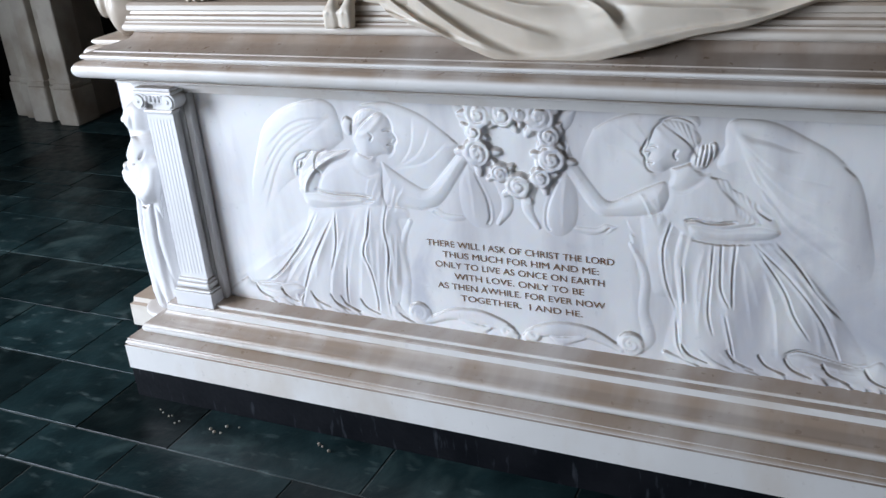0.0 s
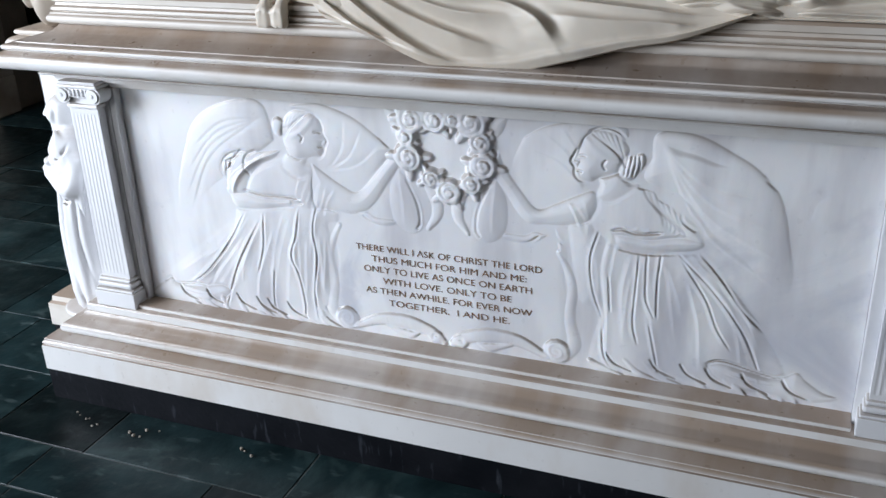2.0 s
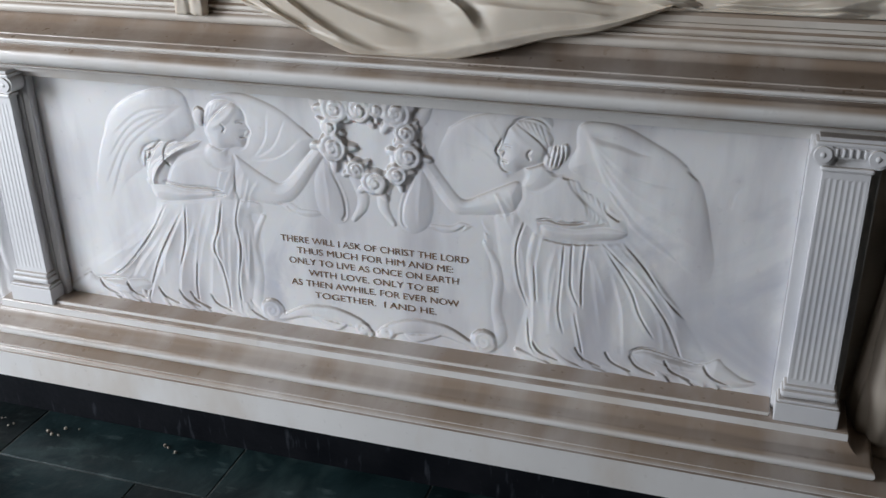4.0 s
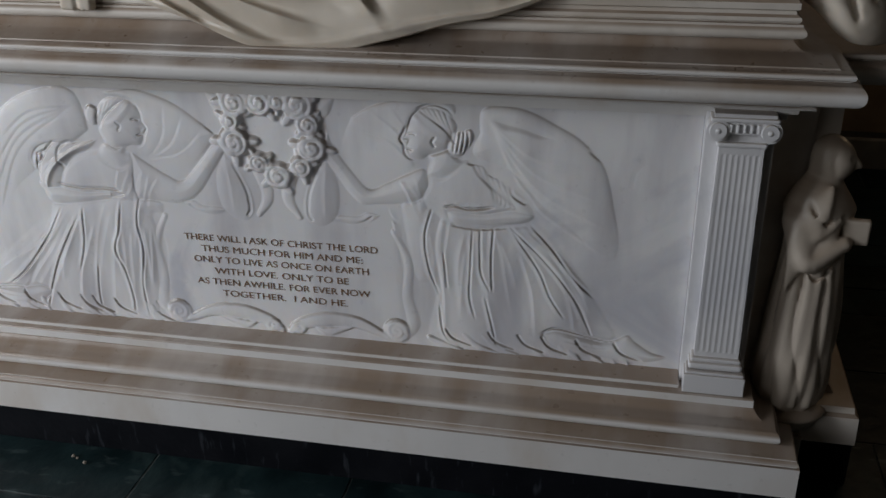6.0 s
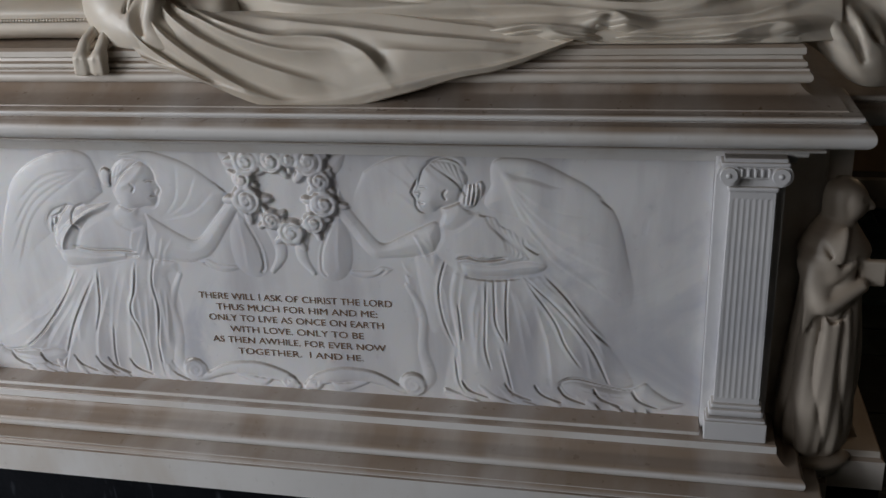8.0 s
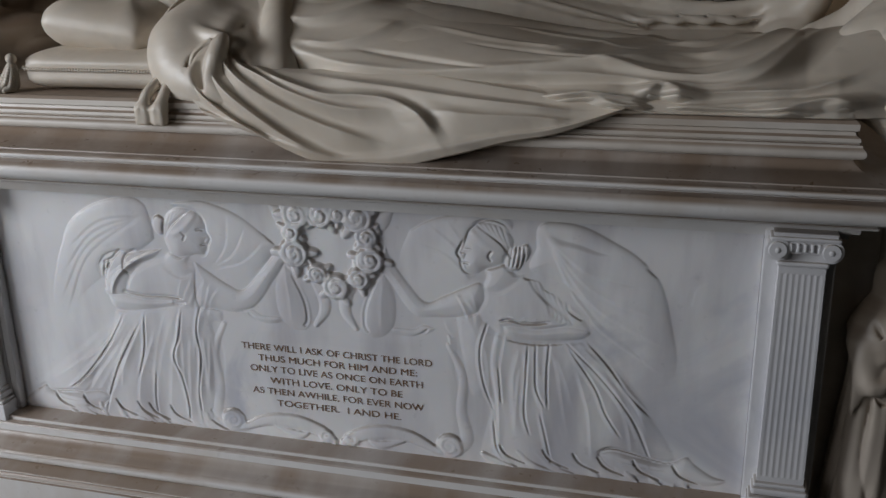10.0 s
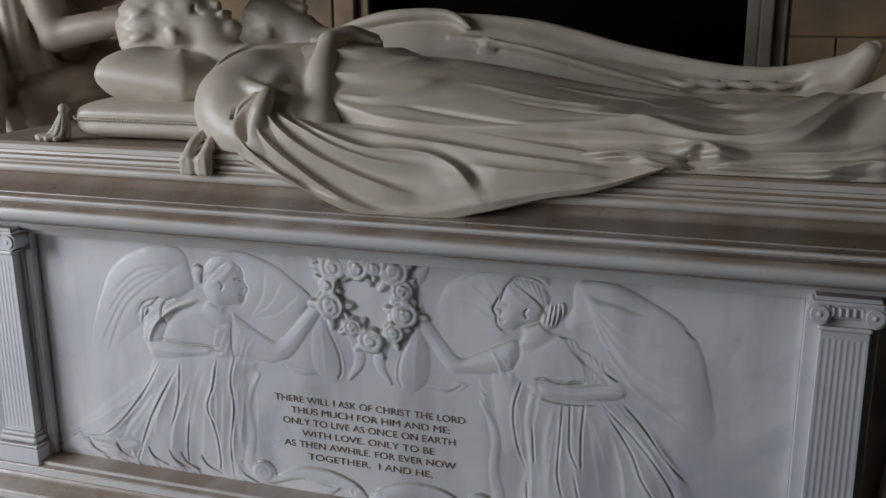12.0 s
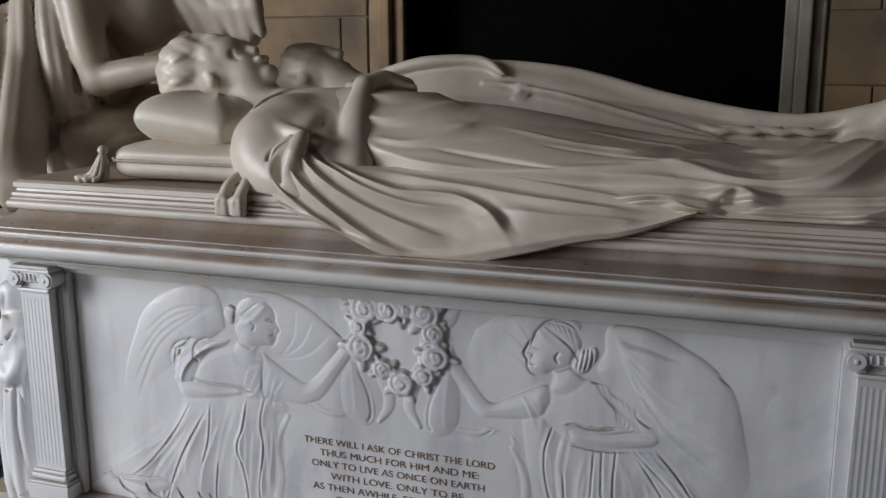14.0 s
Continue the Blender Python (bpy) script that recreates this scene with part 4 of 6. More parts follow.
    def block(self, c, h, r, k=0.015):
        m = np.array(h) + 2 * k + 0.02
        w, *grid = self.window(np.array(c) - m, np.array(c) + m)
        q = [np.abs(v - c[i]) - h[i] + r for i, v in enumerate(grid)]
        out = np.sqrt(sum(np.maximum(v, 0) ** 2 for v in q)) + np.minimum(np.maximum(np.maximum(q[0], q[1]), q[2]), 0) - r
        self.join(w, out.astype(np.float32), k)

    def ripple(self, field):
        self.d = self.d + field.astype(np.float32)

    def mesh(self, name, mat, cut_below=None):
        d = self.d
        if cut_below is not None:
            d = np.maximum(d, (cut_below - self.z) + 0 * d)
        d[0], d[-1], d[:, 0], d[:, -1], d[:, :, 0], d[:, :, -1] = (np.maximum(v, 0.001) for v in (d[0], d[-1], d[:, 0], d[:, -1], d[:, :, 0], d[:, :, -1]))
        inside = d < 0
        c = [d[i:d.shape[0] - 1 + i, j:d.shape[1] - 1 + j, k:d.shape[2] - 1 + k] for i in (0, 1) for j in (0, 1) for k in (0, 1)]
        signs = sum((v < 0).astype(np.int8) for v in c)
        cell = (signs > 0) & (signs < 8)
        at = np.argwhere(cell)
        val = np.stack([v[cell] for v in c], 1)
        corner = np.array([(i, j, k) for i in (0, 1) for j in (0, 1) for k in (0, 1)], float)
        total, count = np.zeros((len(at), 3)), np.zeros((len(at), 1))
        for a in range(8):
            for b in range(a + 1, 8):
                if np.abs(corner[a] - corner[b]).sum() == 1:
                    m = (val[:, a] < 0) != (val[:, b] < 0)
                    t = np.where(m, val[:, a] / np.where(m, val[:, a] - val[:, b], 1), 0)[:, None]
                    total += np.where(m[:, None], corner[a] + t * (corner[b] - corner[a]), 0)
                    count += m[:, None]
        verts = self.lo + self.step * (at + total / np.maximum(count, 1))
        number = np.full(cell.shape, -1)
        number[cell] = np.arange(len(at))
        faces = []
        for axis in range(3):
            sl0, sl1 = [slice(None)] * 3, [slice(None)] * 3
            sl0[axis], sl1[axis] = slice(0, -1), slice(1, None)
            a, b = inside[tuple(sl0)], inside[tuple(sl1)]
            e = np.argwhere(a != b)
            o1, o2 = np.eye(3, dtype=int)[(axis + 1) % 3], np.eye(3, dtype=int)[(axis + 2) % 3]
            ok = (e[:, (axis + 1) % 3] > 0) & (e[:, (axis + 2) % 3] > 0)
            e = e[ok]
            q = np.stack([number[tuple((e - s).T)] for s in (0 * o1, o1, o1 + o2, o2)], 1)
            flip = ~a[tuple(e.T)]
            q[flip] = q[flip][:, ::-1]
            faces.append(q)
        faces = np.concatenate(faces)
        faces = faces[(faces >= 0).all(1)]
        me = bpy.data.meshes.new(name)
        me.vertices.add(len(verts))
        me.vertices.foreach_set("co", verts.astype(np.float32).ravel())
        me.loops.add(4 * len(faces))
        me.loops.foreach_set("vertex_index", faces.astype(np.int32).ravel())
        me.polygons.add(len(faces))
        me.polygons.foreach_set("loop_start", np.arange(0, 4 * len(faces), 4, dtype=np.int32))
        me.update(calc_edges=True)
        me.validate()
        me.materials.append(mat)
        me.shade_smooth()
        return new(name, me)


def soft_noise(c, scale, seed=0.0):
    """Smooth waves over a carving's grid, cheap and repeatable."""
    sx, sy, sz = scale
    x, y, z = c.x * sx + seed, c.y * sy + 1.7 * seed, c.z * sz - seed
    return (np.sin(x + 1.3 * np.sin(y * 0.7 + z)) + np.sin(1.7 * y + 0.9 * np.sin(x * 1.1 - z)) + np.sin(1.3 * z + np.sin(x + y))) / 3


def lying_woman():
    c = Carving((-0.06, 0.05, 0.995), (2.0, 0.66, 1.40), 0.005)
    # cloth lying on the slab
    c.block((1.12, 0.36, 1.020), (0.66, 0.24, 0.035), 0.022)
    c.block((1.55, 0.34, 1.012), (0.30, 0.25, 0.028), 0.015)
    # body under the gown
    c.ball((0.54, 0.38, 1.125), (0.21, 0.19, 0.108), 0.04)
    c.ball((0.47, 0.215, 1.075), (0.115, 0.100, 0.100), 0.05)
    c.ball((0.60, 0.16, 1.045), (0.12, 0.070, 0.055), 0.04)
    c.limb([(0.70, 0.38, 1.10), (0.95, 0.36, 1.085), (1.30, 0.36, 1.065), (1.60, 0.37, 1.055)], [0.115, 0.108, 0.080, 0.055], 0.06)
    c.ball((0.98, 0.33, 1.085), (0.28, 0.16, 0.092), 0.05, -6)
    # bunched cloth at the shoulder
    c.fold([(0.56, 0.22, 1.170), (0.55, 0.130, 1.115), (0.53, 0.105, 1.060), (0.58, 0.100, 1.030)], [0.014, 0.022, 0.024, 0.018], 0.04)
    c.fold([(0.60, 0.20, 1.140), (0.62, 0.130, 1.090), (0.66, 0.105, 1.050)], [0.012, 0.018, 0.016], 0.03)
    c.groove([(0.49, 0.24, 1.180), (0.505, 0.122, 1.115), (0.49, 0.102, 1.050)], 0.008, 0.012)
    c.groove([(0.585, 0.20, 1.160), (0.585, 0.118, 1.100), (0.60, 0.095, 1.045)], 0.007, 0.010)
    c.fold([(0.42, 0.30, 1.205), (0.50, 0.27, 1.205), (0.58, 0.25, 1.185), (0.63, 0.24, 1.165)], [0.004, 0.007, 0.007, 0.004], 0.012)
    c.fold([(0.365, 0.30, 1.165), (0.40, 0.36, 1.205), (0.41, 0.42, 1.21)], [0.006, 0.008, 0.006], 0.010)
    # loose sleeve that falls over the shoulder on to the slab
    c.limb([(0.47, 0.24, 1.150), (0.445, 0.185, 1.115), (0.466, 0.145, 1.068), (0.526, 0.115, 1.040), (0.600, 0.100, 1.020)], [0.068, 0.072, 0.060, 0.050, 0.040], 0.05)
    c.fold([(0.584, 0.11, 1.150), (0.574, 0.085, 1.108), (0.563, 0.078, 1.062), (0.585, 0.070, 1.028)], [0.016, 0.022, 0.020, 0.014], 0.012)
    c.fold([(0.412, 0.21, 1.168), (0.46, 0.175, 1.160), (0.52, 0.145, 1.150), (0.575, 0.125, 1.146)], [0.008, 0.014, 0.012, 0.010], 0.014)
    c.groove([(0.548, 0.085, 1.118), (0.536, 0.072, 1.075), (0.548, 0.066, 1.040)], 0.012, 0.010)
    c.groove([(0.515, 0.095, 1.110), (0.508, 0.082, 1.070), (0.528, 0.072, 1.034)], 0.008, 0.010)
    c.groove([(0.48, 0.13, 1.120), (0.472, 0.095, 1.075), (0.495, 0.082, 1.035)], 0.006, 0.012)
    c.groove([(0.59, 0.145, 1.150), (0.610, 0.115, 1.110), (0.635, 0.10, 1.070)], 0.010, 0.010)
    c.fold([(0.405, 0.36, 1.222), (0.388, 0.29, 1.205), (0.384, 0.23, 1.180), (0.386, 0.19, 1.150)], [0.004, 0.007, 0.007, 0.004], 0.008)
    # bent arm and hand
    c.rod((0.50, 0.20, 1.12), (0.685, 0.155, 1.075), 0.050, 0.040, 0.02)
    c.limb([(0.685, 0.155, 1.072), (0.655, 0.235, 1.165), (0.635, 0.32, 1.235)], [0.040, 0.039, 0.027], 0.012)
    c.limb([(0.635, 0.32, 1.238), (0.665, 0.37, 1.250), (0.715, 0.40, 1.242)], [0.026, 0.026, 0.014], 0.010)
    for k in range(3):
        c.rod((0.675, 0.36 + 0.018 * k, 1.253 - 0.004 * k), (0.735 - 0.006 * k, 0.385 + 0.018 * k, 1.236 - 0.006 * k), 0.010, 0.007, 0.006)
    # neck and head
    c.limb([(0.29, 0.38, 1.215), (0.355, 0.38, 1.175), (0.45, 0.38, 1.15)], [0.056, 0.058, 0.075], 0.025)
    c.ball((0.195, 0.38, 1.268), (0.105, 0.077, 0.090), 0.02, -25)
    c.ball((0.285, 0.38, 1.268), (0.070, 0.056, 0.050), 0.02, -35)
    c.ball((0.240, 0.38, 1.318), (0.042, 0.052, 0.034), 0.02, -20)
    c.ball((0.348, 0.38, 1.266), (0.022, 0.026, 0.022), 0.015)
    c.rod((0.270, 0.38, 1.330), (0.308, 0.38, 1.320), 0.008, 0.0125, 0.010)
    c.rod((0.330, 0.365, 1.300), (0.330, 0.395, 1.300), 0.010, 0.010, 0.010)
    c.ball((0.225, 0.305, 1.250), (0.016, 0.010, 0.020), 0.006, 30)
    # hair
    c.ball((0.128, 0.38, 1.266), (0.090, 0.098, 0.100), 0.008, -20)
    c.groove([(0.262, 0.345, 1.322), (0.270, 0.335, 1.308), (0.286, 0.338, 1.300)], 0.005, 0.008)
    c.ball((0.165, 0.38, 1.190), (0.100, 0.085, 0.050), 0.03)
    hair = np.clip((0.205 + 0.5 * (c.z - 1.27) - c.x) / 0.02, 0, 1) * np.clip((c.z - 1.14) / 0.02, 0, 1)
    c.ripple(0.0045 * hair * soft_noise(c, (46, 60, 95), 1.0))
    c.ripple(0.0022 * hair * soft_noise(c, (110, 90, 230), 2.0))
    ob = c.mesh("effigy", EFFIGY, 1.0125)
    # scaled toward the camera, so she nears the slab's edge with her view unchanged
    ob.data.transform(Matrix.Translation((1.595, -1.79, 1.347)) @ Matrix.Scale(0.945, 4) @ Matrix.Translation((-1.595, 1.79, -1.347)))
    return tagged(ob, "aged marble effigy of a draped woman lying on her back", "statue", "recumbent effigies")


def lying_man():
    c = Carving((0.06, 0.60, 1.015), (2.0, 1.02, 1.38), 0.0065)
    c.block((1.10, 0.82, 1.04), (0.75, 0.17, 0.03), 0.025)
    c.limb([(0.50, 0.82, 1.145), (0.72, 0.82, 1.165), (1.02, 0.82, 1.145), (1.37, 0.82, 1.070), (1.62, 0.82, 1.055)], [0.120, 0.121, 0.109, 0.090, 0.082], 0.05)
    c.ball((1.74, 0.82, 1.09), (0.06, 0.11, 0.075), 0.05)
    c.limb([(1.74, 0.76, 1.08), (1.80, 0.75, 1.15), (1.83, 0.74, 1.205)], [0.045, 0.036, 0.022], 0.03)
    c.limb([(1.74, 0.88, 1.08), (1.82, 0.88, 1.15), (1.86, 0.88, 1.205)], [0.045, 0.036, 0.022], 0.03)
    ang = np.arctan2(c.z - 1.05, c.y - 0.82)
    c.ripple(0.010 * np.clip((c.x - 0.5) / 0.2, 0, 1) * (0.5 - np.abs(np.sin(5 * ang + 2.0 * c.x)) ** 0.7))
    c.fold([(0.46, 0.74, 1.245), (0.62, 0.74, 1.285), (0.78, 0.75, 1.290), (0.86, 0.72, 1.255)], [0.012, 0.016, 0.014, 0.008], 0.02)
    c.fold([(0.75, 0.80, 1.285), (1.02, 0.80, 1.258), (1.30, 0.79, 1.190), (1.60, 0.78, 1.15), (1.85, 0.76, 1.20)], [0.010, 0.014, 0.016, 0.014, 0.016], 0.03)
    c.fold([(0.80, 0.72, 1.235), (1.00, 0.712, 1.205), (1.22, 0.712, 1.150), (1.42, 0.72, 1.105)], [0.006, 0.012, 0.012, 0.006], 0.014)
    c.groove([(0.84, 0.705, 1.225), (1.02, 0.698, 1.188), (1.22, 0.70, 1.135), (1.40, 0.71, 1.095)], 0.010, 0.012)
    for k in range(4):
        c.fold([(1.36 + 0.07 * k, 0.75, 1.135), (1.42 + 0.07 * k, 0.735, 1.120), (1.50 + 0.07 * k, 0.75, 1.135)], [0.004, 0.010, 0.004], 0.010)
    c.ball((0.905, 0.712, 1.212), (0.026, 0.006, 0.026), 0.006)
    c.ball((0.905, 0.705, 1.212), (0.009, 0.006, 0.009), 0.004)
    c.limb([(0.33, 0.82, 1.205), (0.42, 0.82, 1.17)], [0.062, 0.075], 0.03)
    c.ball((0.235, 0.82, 1.258), (0.098, 0.076, 0.078), 0.02, -25)
    c.ball((0.320, 0.82, 1.245), (0.066, 0.056, 0.045), 0.02, -35)
    c.ball((0.360, 0.82, 1.243), (0.022, 0.026, 0.020), 0.015)
    c.rod((0.285, 0.82, 1.312), (0.328, 0.82, 1.306), 0.010, 0.015, 0.010)
    c.rod((0.345, 0.806, 1.272), (0.345, 0.834, 1.272), 0.010, 0.010, 0.010)
    c.ball((0.250, 0.745, 1.240), (0.016, 0.010, 0.020), 0.006, 30)
    c.ball((0.17, 0.82, 1.20), (0.08, 0.08, 0.06), 0.03)
    c.groove([(0.292, 0.770, 1.296), (0.300, 0.762, 1.284), (0.312, 0.766, 1.278)], 0.006, 0.008)
    c.groove([(0.338, 0.775, 1.270), (0.350, 0.785, 1.268), (0.358, 0.80, 1.268)], 0.004, 0.005)
    c.rod((0.272, 0.82, 1.318), (0.300, 0.82, 1.318), 0.012, 0.010, 0.012)
    locks = np.clip((0.26 + 0.4 * (c.z - 1.25) - c.x) / 0.02, 0, 1) * np.clip((c.z - 1.16) / 0.02, 0, 1)
    c.ripple(0.004 * locks * soft_noise(c, (60, 70, 120), 1.5))
    c.block((0.42, 0.80, 1.215), (0.035, 0.075, 0.018), 0.015, 0.01)
    c.block((0.14, 0.82, 1.09), (0.16, 0.15, 0.07), 0.05, 0.02)
    ob = c.mesh("effigy", EFFIGY, 1.029)
    return tagged(ob, "aged marble effigy of a draped man lying beside the woman", "statue", "recumbent effigies")


def kneeling_attendant():
    c = Carving((-0.64, 0.0, 0.90), (0.30, 0.98, 1.80), 0.0075)
    c.limb([(-0.40, 0.60, 1.00), (-0.38, 0.60, 1.30), (-0.30, 0.60, 1.52)], [0.17, 0.14, 0.12], 0.05)
    c.limb([(-0.52, 0.48, 0.95), (-0.50, 0.48, 1.25), (-0.40, 0.52, 1.60)], [0.085, 0.075, 0.06], 0.04)
    c.limb([(-0.46, 0.46, 1.32), (-0.36, 0.26, 1.14), (-0.225, 0.115, 0.995)], [0.10, 0.085, 0.065], 0.05)
    c.ball((-0.25, 0.46, 1.085), (0.17, 0.13, 0.075), 0.04, 8)
    c.ball((-0.18, 0.66, 1.12), (0.16, 0.15, 0.10), 0.04)
    c.ball((-0.20, 0.60, 1.46), (0.15, 0.13, 0.15), 0.05)
    c.ball((-0.08, 0.62, 1.66), (0.10, 0.09, 0.11), 0.03)
    for k in range(9):
        x = -0.56 + 0.034 * k
        y = 0.42 - 0.012 * min(k, 4) + 0.006 * k
        c.fold([(x + 0.10, y + 0.05, 1.52), (x + 0.05, y - 0.01, 1.32), (x + 0.01 * (k % 3), y - 0.02, 1.14), (x - 0.01, y - 0.01, 1.00)], [0.014, 0.022, 0.024, 0.016], 0.06)
    for k in range(8):
        x = -0.54 + 0.036 * k
        c.groove([(x + 0.09, 0.43, 1.50), (x + 0.05, 0.385, 1.30), (x + 0.012, 0.372, 1.12), (x, 0.385, 1.0)], 0.011, 0.014)
    for k in range(5):
        c.groove([(-0.42 + 0.06 * k, 0.335, 1.01 + 0.01 * k), (-0.35 + 0.06 * k, 0.325, 1.08), (-0.26 + 0.05 * k, 0.345, 1.14)], 0.012, 0.018)
    for k in range(3):
        c.fold([(-0.42 + 0.04 * k, 0.45, 1.50 - 0.03 * k), (-0.34 + 0.03 * k, 0.40, 1.40 - 0.02 * k), (-0.24 + 0.02 * k, 0.42, 1.43 - 0.03 * k)], [0.014, 0.018, 0.012], 0.016)
    cloak = np.clip((-0.20 - c.x) / 0.06, 0, 1)
    c.ripple(0.024 * cloak * (0.5 - np.abs(np.sin(34 * c.x + 14 * c.y + 1.6 * np.sin(5 * c.z))) ** 0.7))
    lap = np.clip((1.17 - c.z) / 0.04, 0, 1) * np.clip((c.x + 0.46) / 0.05, 0, 1) * np.clip((c.y - 0.25) / 0.05, 0, 1)
    c.ripple(0.018 * lap * (0.5 - np.abs(np.sin(22 * c.x - 20 * c.z + 1.2 * np.sin(9 * c.y))) ** 0.7))
    c.ripple(0.007 * cloak * (0.5 - np.abs(np.sin(58 * c.x + 30 * c.y + 2.2 * np.sin(4 * c.z + 1))) ** 0.7))
    # arm reaching to the head
    c.limb([(-0.265, 0.43, 1.48), (-0.225, 0.41, 1.33), (-0.195, 0.41, 1.245)], [0.058, 0.052, 0.044], 0.014)
    c.limb([(-0.195, 0.41, 1.243), (-0.07, 0.42, 1.268), (0.045, 0.43, 1.288)], [0.043, 0.038, 0.025], 0.012)
    c.rod((0.045, 0.43, 1.288), (0.10, 0.43, 1.292), 0.024, 0.016, 0.012)
    # second arm with its hanging sleeve
    c.limb([(-0.08, 0.64, 1.46), (0.03, 0.66, 1.38)], [0.07, 0.05], 0.03)
    c.limb([(-0.02, 0.64, 1.48), (0.07, 0.66, 1.45), (0.13, 0.66, 1.37)], [0.07, 0.062, 0.04], 0.03)
    veil = np.clip((c.x + 0.06) / 0.05, 0, 1) * np.clip((c.z - 1.31) / 0.03, 0, 1)
    c.ripple(0.020 * veil * (0.5 - np.abs(np.sin(52 * c.x + 16 * c.z + 1.8 * np.sin(17 * c.z))) ** 0.7))
    for k in range(6):
        x = -0.02 + 0.04 * k
        c.fold([(x, 0.60, 1.52), (x + 0.012, 0.595, 1.43), (x + 0.02, 0.61, 1.34 + 0.012 * (k % 2))], [0.016, 0.020, 0.008], 0.035)
    # the darker marble stands in for the shadow over this figure
    ob = c.mesh("attendant_statue", TAN_SHADED)
    return tagged(ob, "draped marble figure kneeling at the head of the effigies", "statue", "attendant figures")


def foot_drapery():
    c = Carving((1.70, -0.06, 0.90), (2.22, 0.90, 1.44), 0.0055)
    # cloth gathered high over the feet, falling to a lobe that hangs past the slab corner
    c.limb([(1.78, 0.20, 1.045), (1.88, 0.20, 1.115), (1.97, 0.26, 1.20), (2.03, 0.36, 1.34)], [0.045, 0.080, 0.085, 0.080], 0.05)
    c.limb([(1.80, 0.70, 1.05), (1.95, 0.66, 1.12), (2.05, 0.52, 1.32)], [0.06, 0.09, 0.09], 0.04)
    c.limb([(1.84, 0.10, 1.060), (1.90, 0.055, 1.045), (1.945, 0.045, 1.000), (1.985, 0.070, 0.975), (2.03, 0.13, 1.00)], [0.040, 0.052, 0.050, 0.042, 0.040], 0.03)
    c.limb([(1.93, 0.12, 1.14), (1.99, 0.10, 1.08), (2.03, 0.12, 1.02)], [0.06, 0.06, 0.05], 0.03)
    for k in range(7):
        c.fold([(1.76 + 0.012 * k, 0.10 + 0.02 * k, 1.060 + 0.010 * k), (1.84 + 0.010 * k, 0.085 + 0.022 * k, 1.100 + 0.016 * k), (1.93 + 0.010 * k, 0.095 + 0.024 * k, 1.150 + 0.022 * k), (2.01 + 0.006 * k, 0.14 + 0.03 * k, 1.20 + 0.026 * k)], [0.006, 0.012, 0.014, 0.010], 0.008)
    for k in range(5):
        c.fold([(1.84 + 0.016 * k, 0.050 - 0.004 * k, 1.085 - 0.006 * k), (1.885 + 0.020 * k, 0.008 + 0.006 * k, 1.050 - 0.010 * k), (1.925 + 0.022 * k, 0.006 + 0.012 * k, 0.995 - 0.006 * k), (1.96 + 0.020 * k, 0.030 + 0.020 * k, 0.952)], [0.005, 0.011, 0.012, 0.007], 0.007)
    for k in range(3):
        c.groove([(1.87 + 0.035 * k, 0.030 + 0.006 * k, 1.120), (1.905 + 0.035 * k, 0.008 + 0.01 * k, 1.065), (1.935 + 0.03 * k, 0.0 + 0.014 * k, 1.000)], 0.009, 0.010)
    ob = c.mesh("foot_drapery", EFFIGY, 0.945)
    return tagged(ob, "marble drapery bunched and rolled over the slab end", "drapery")


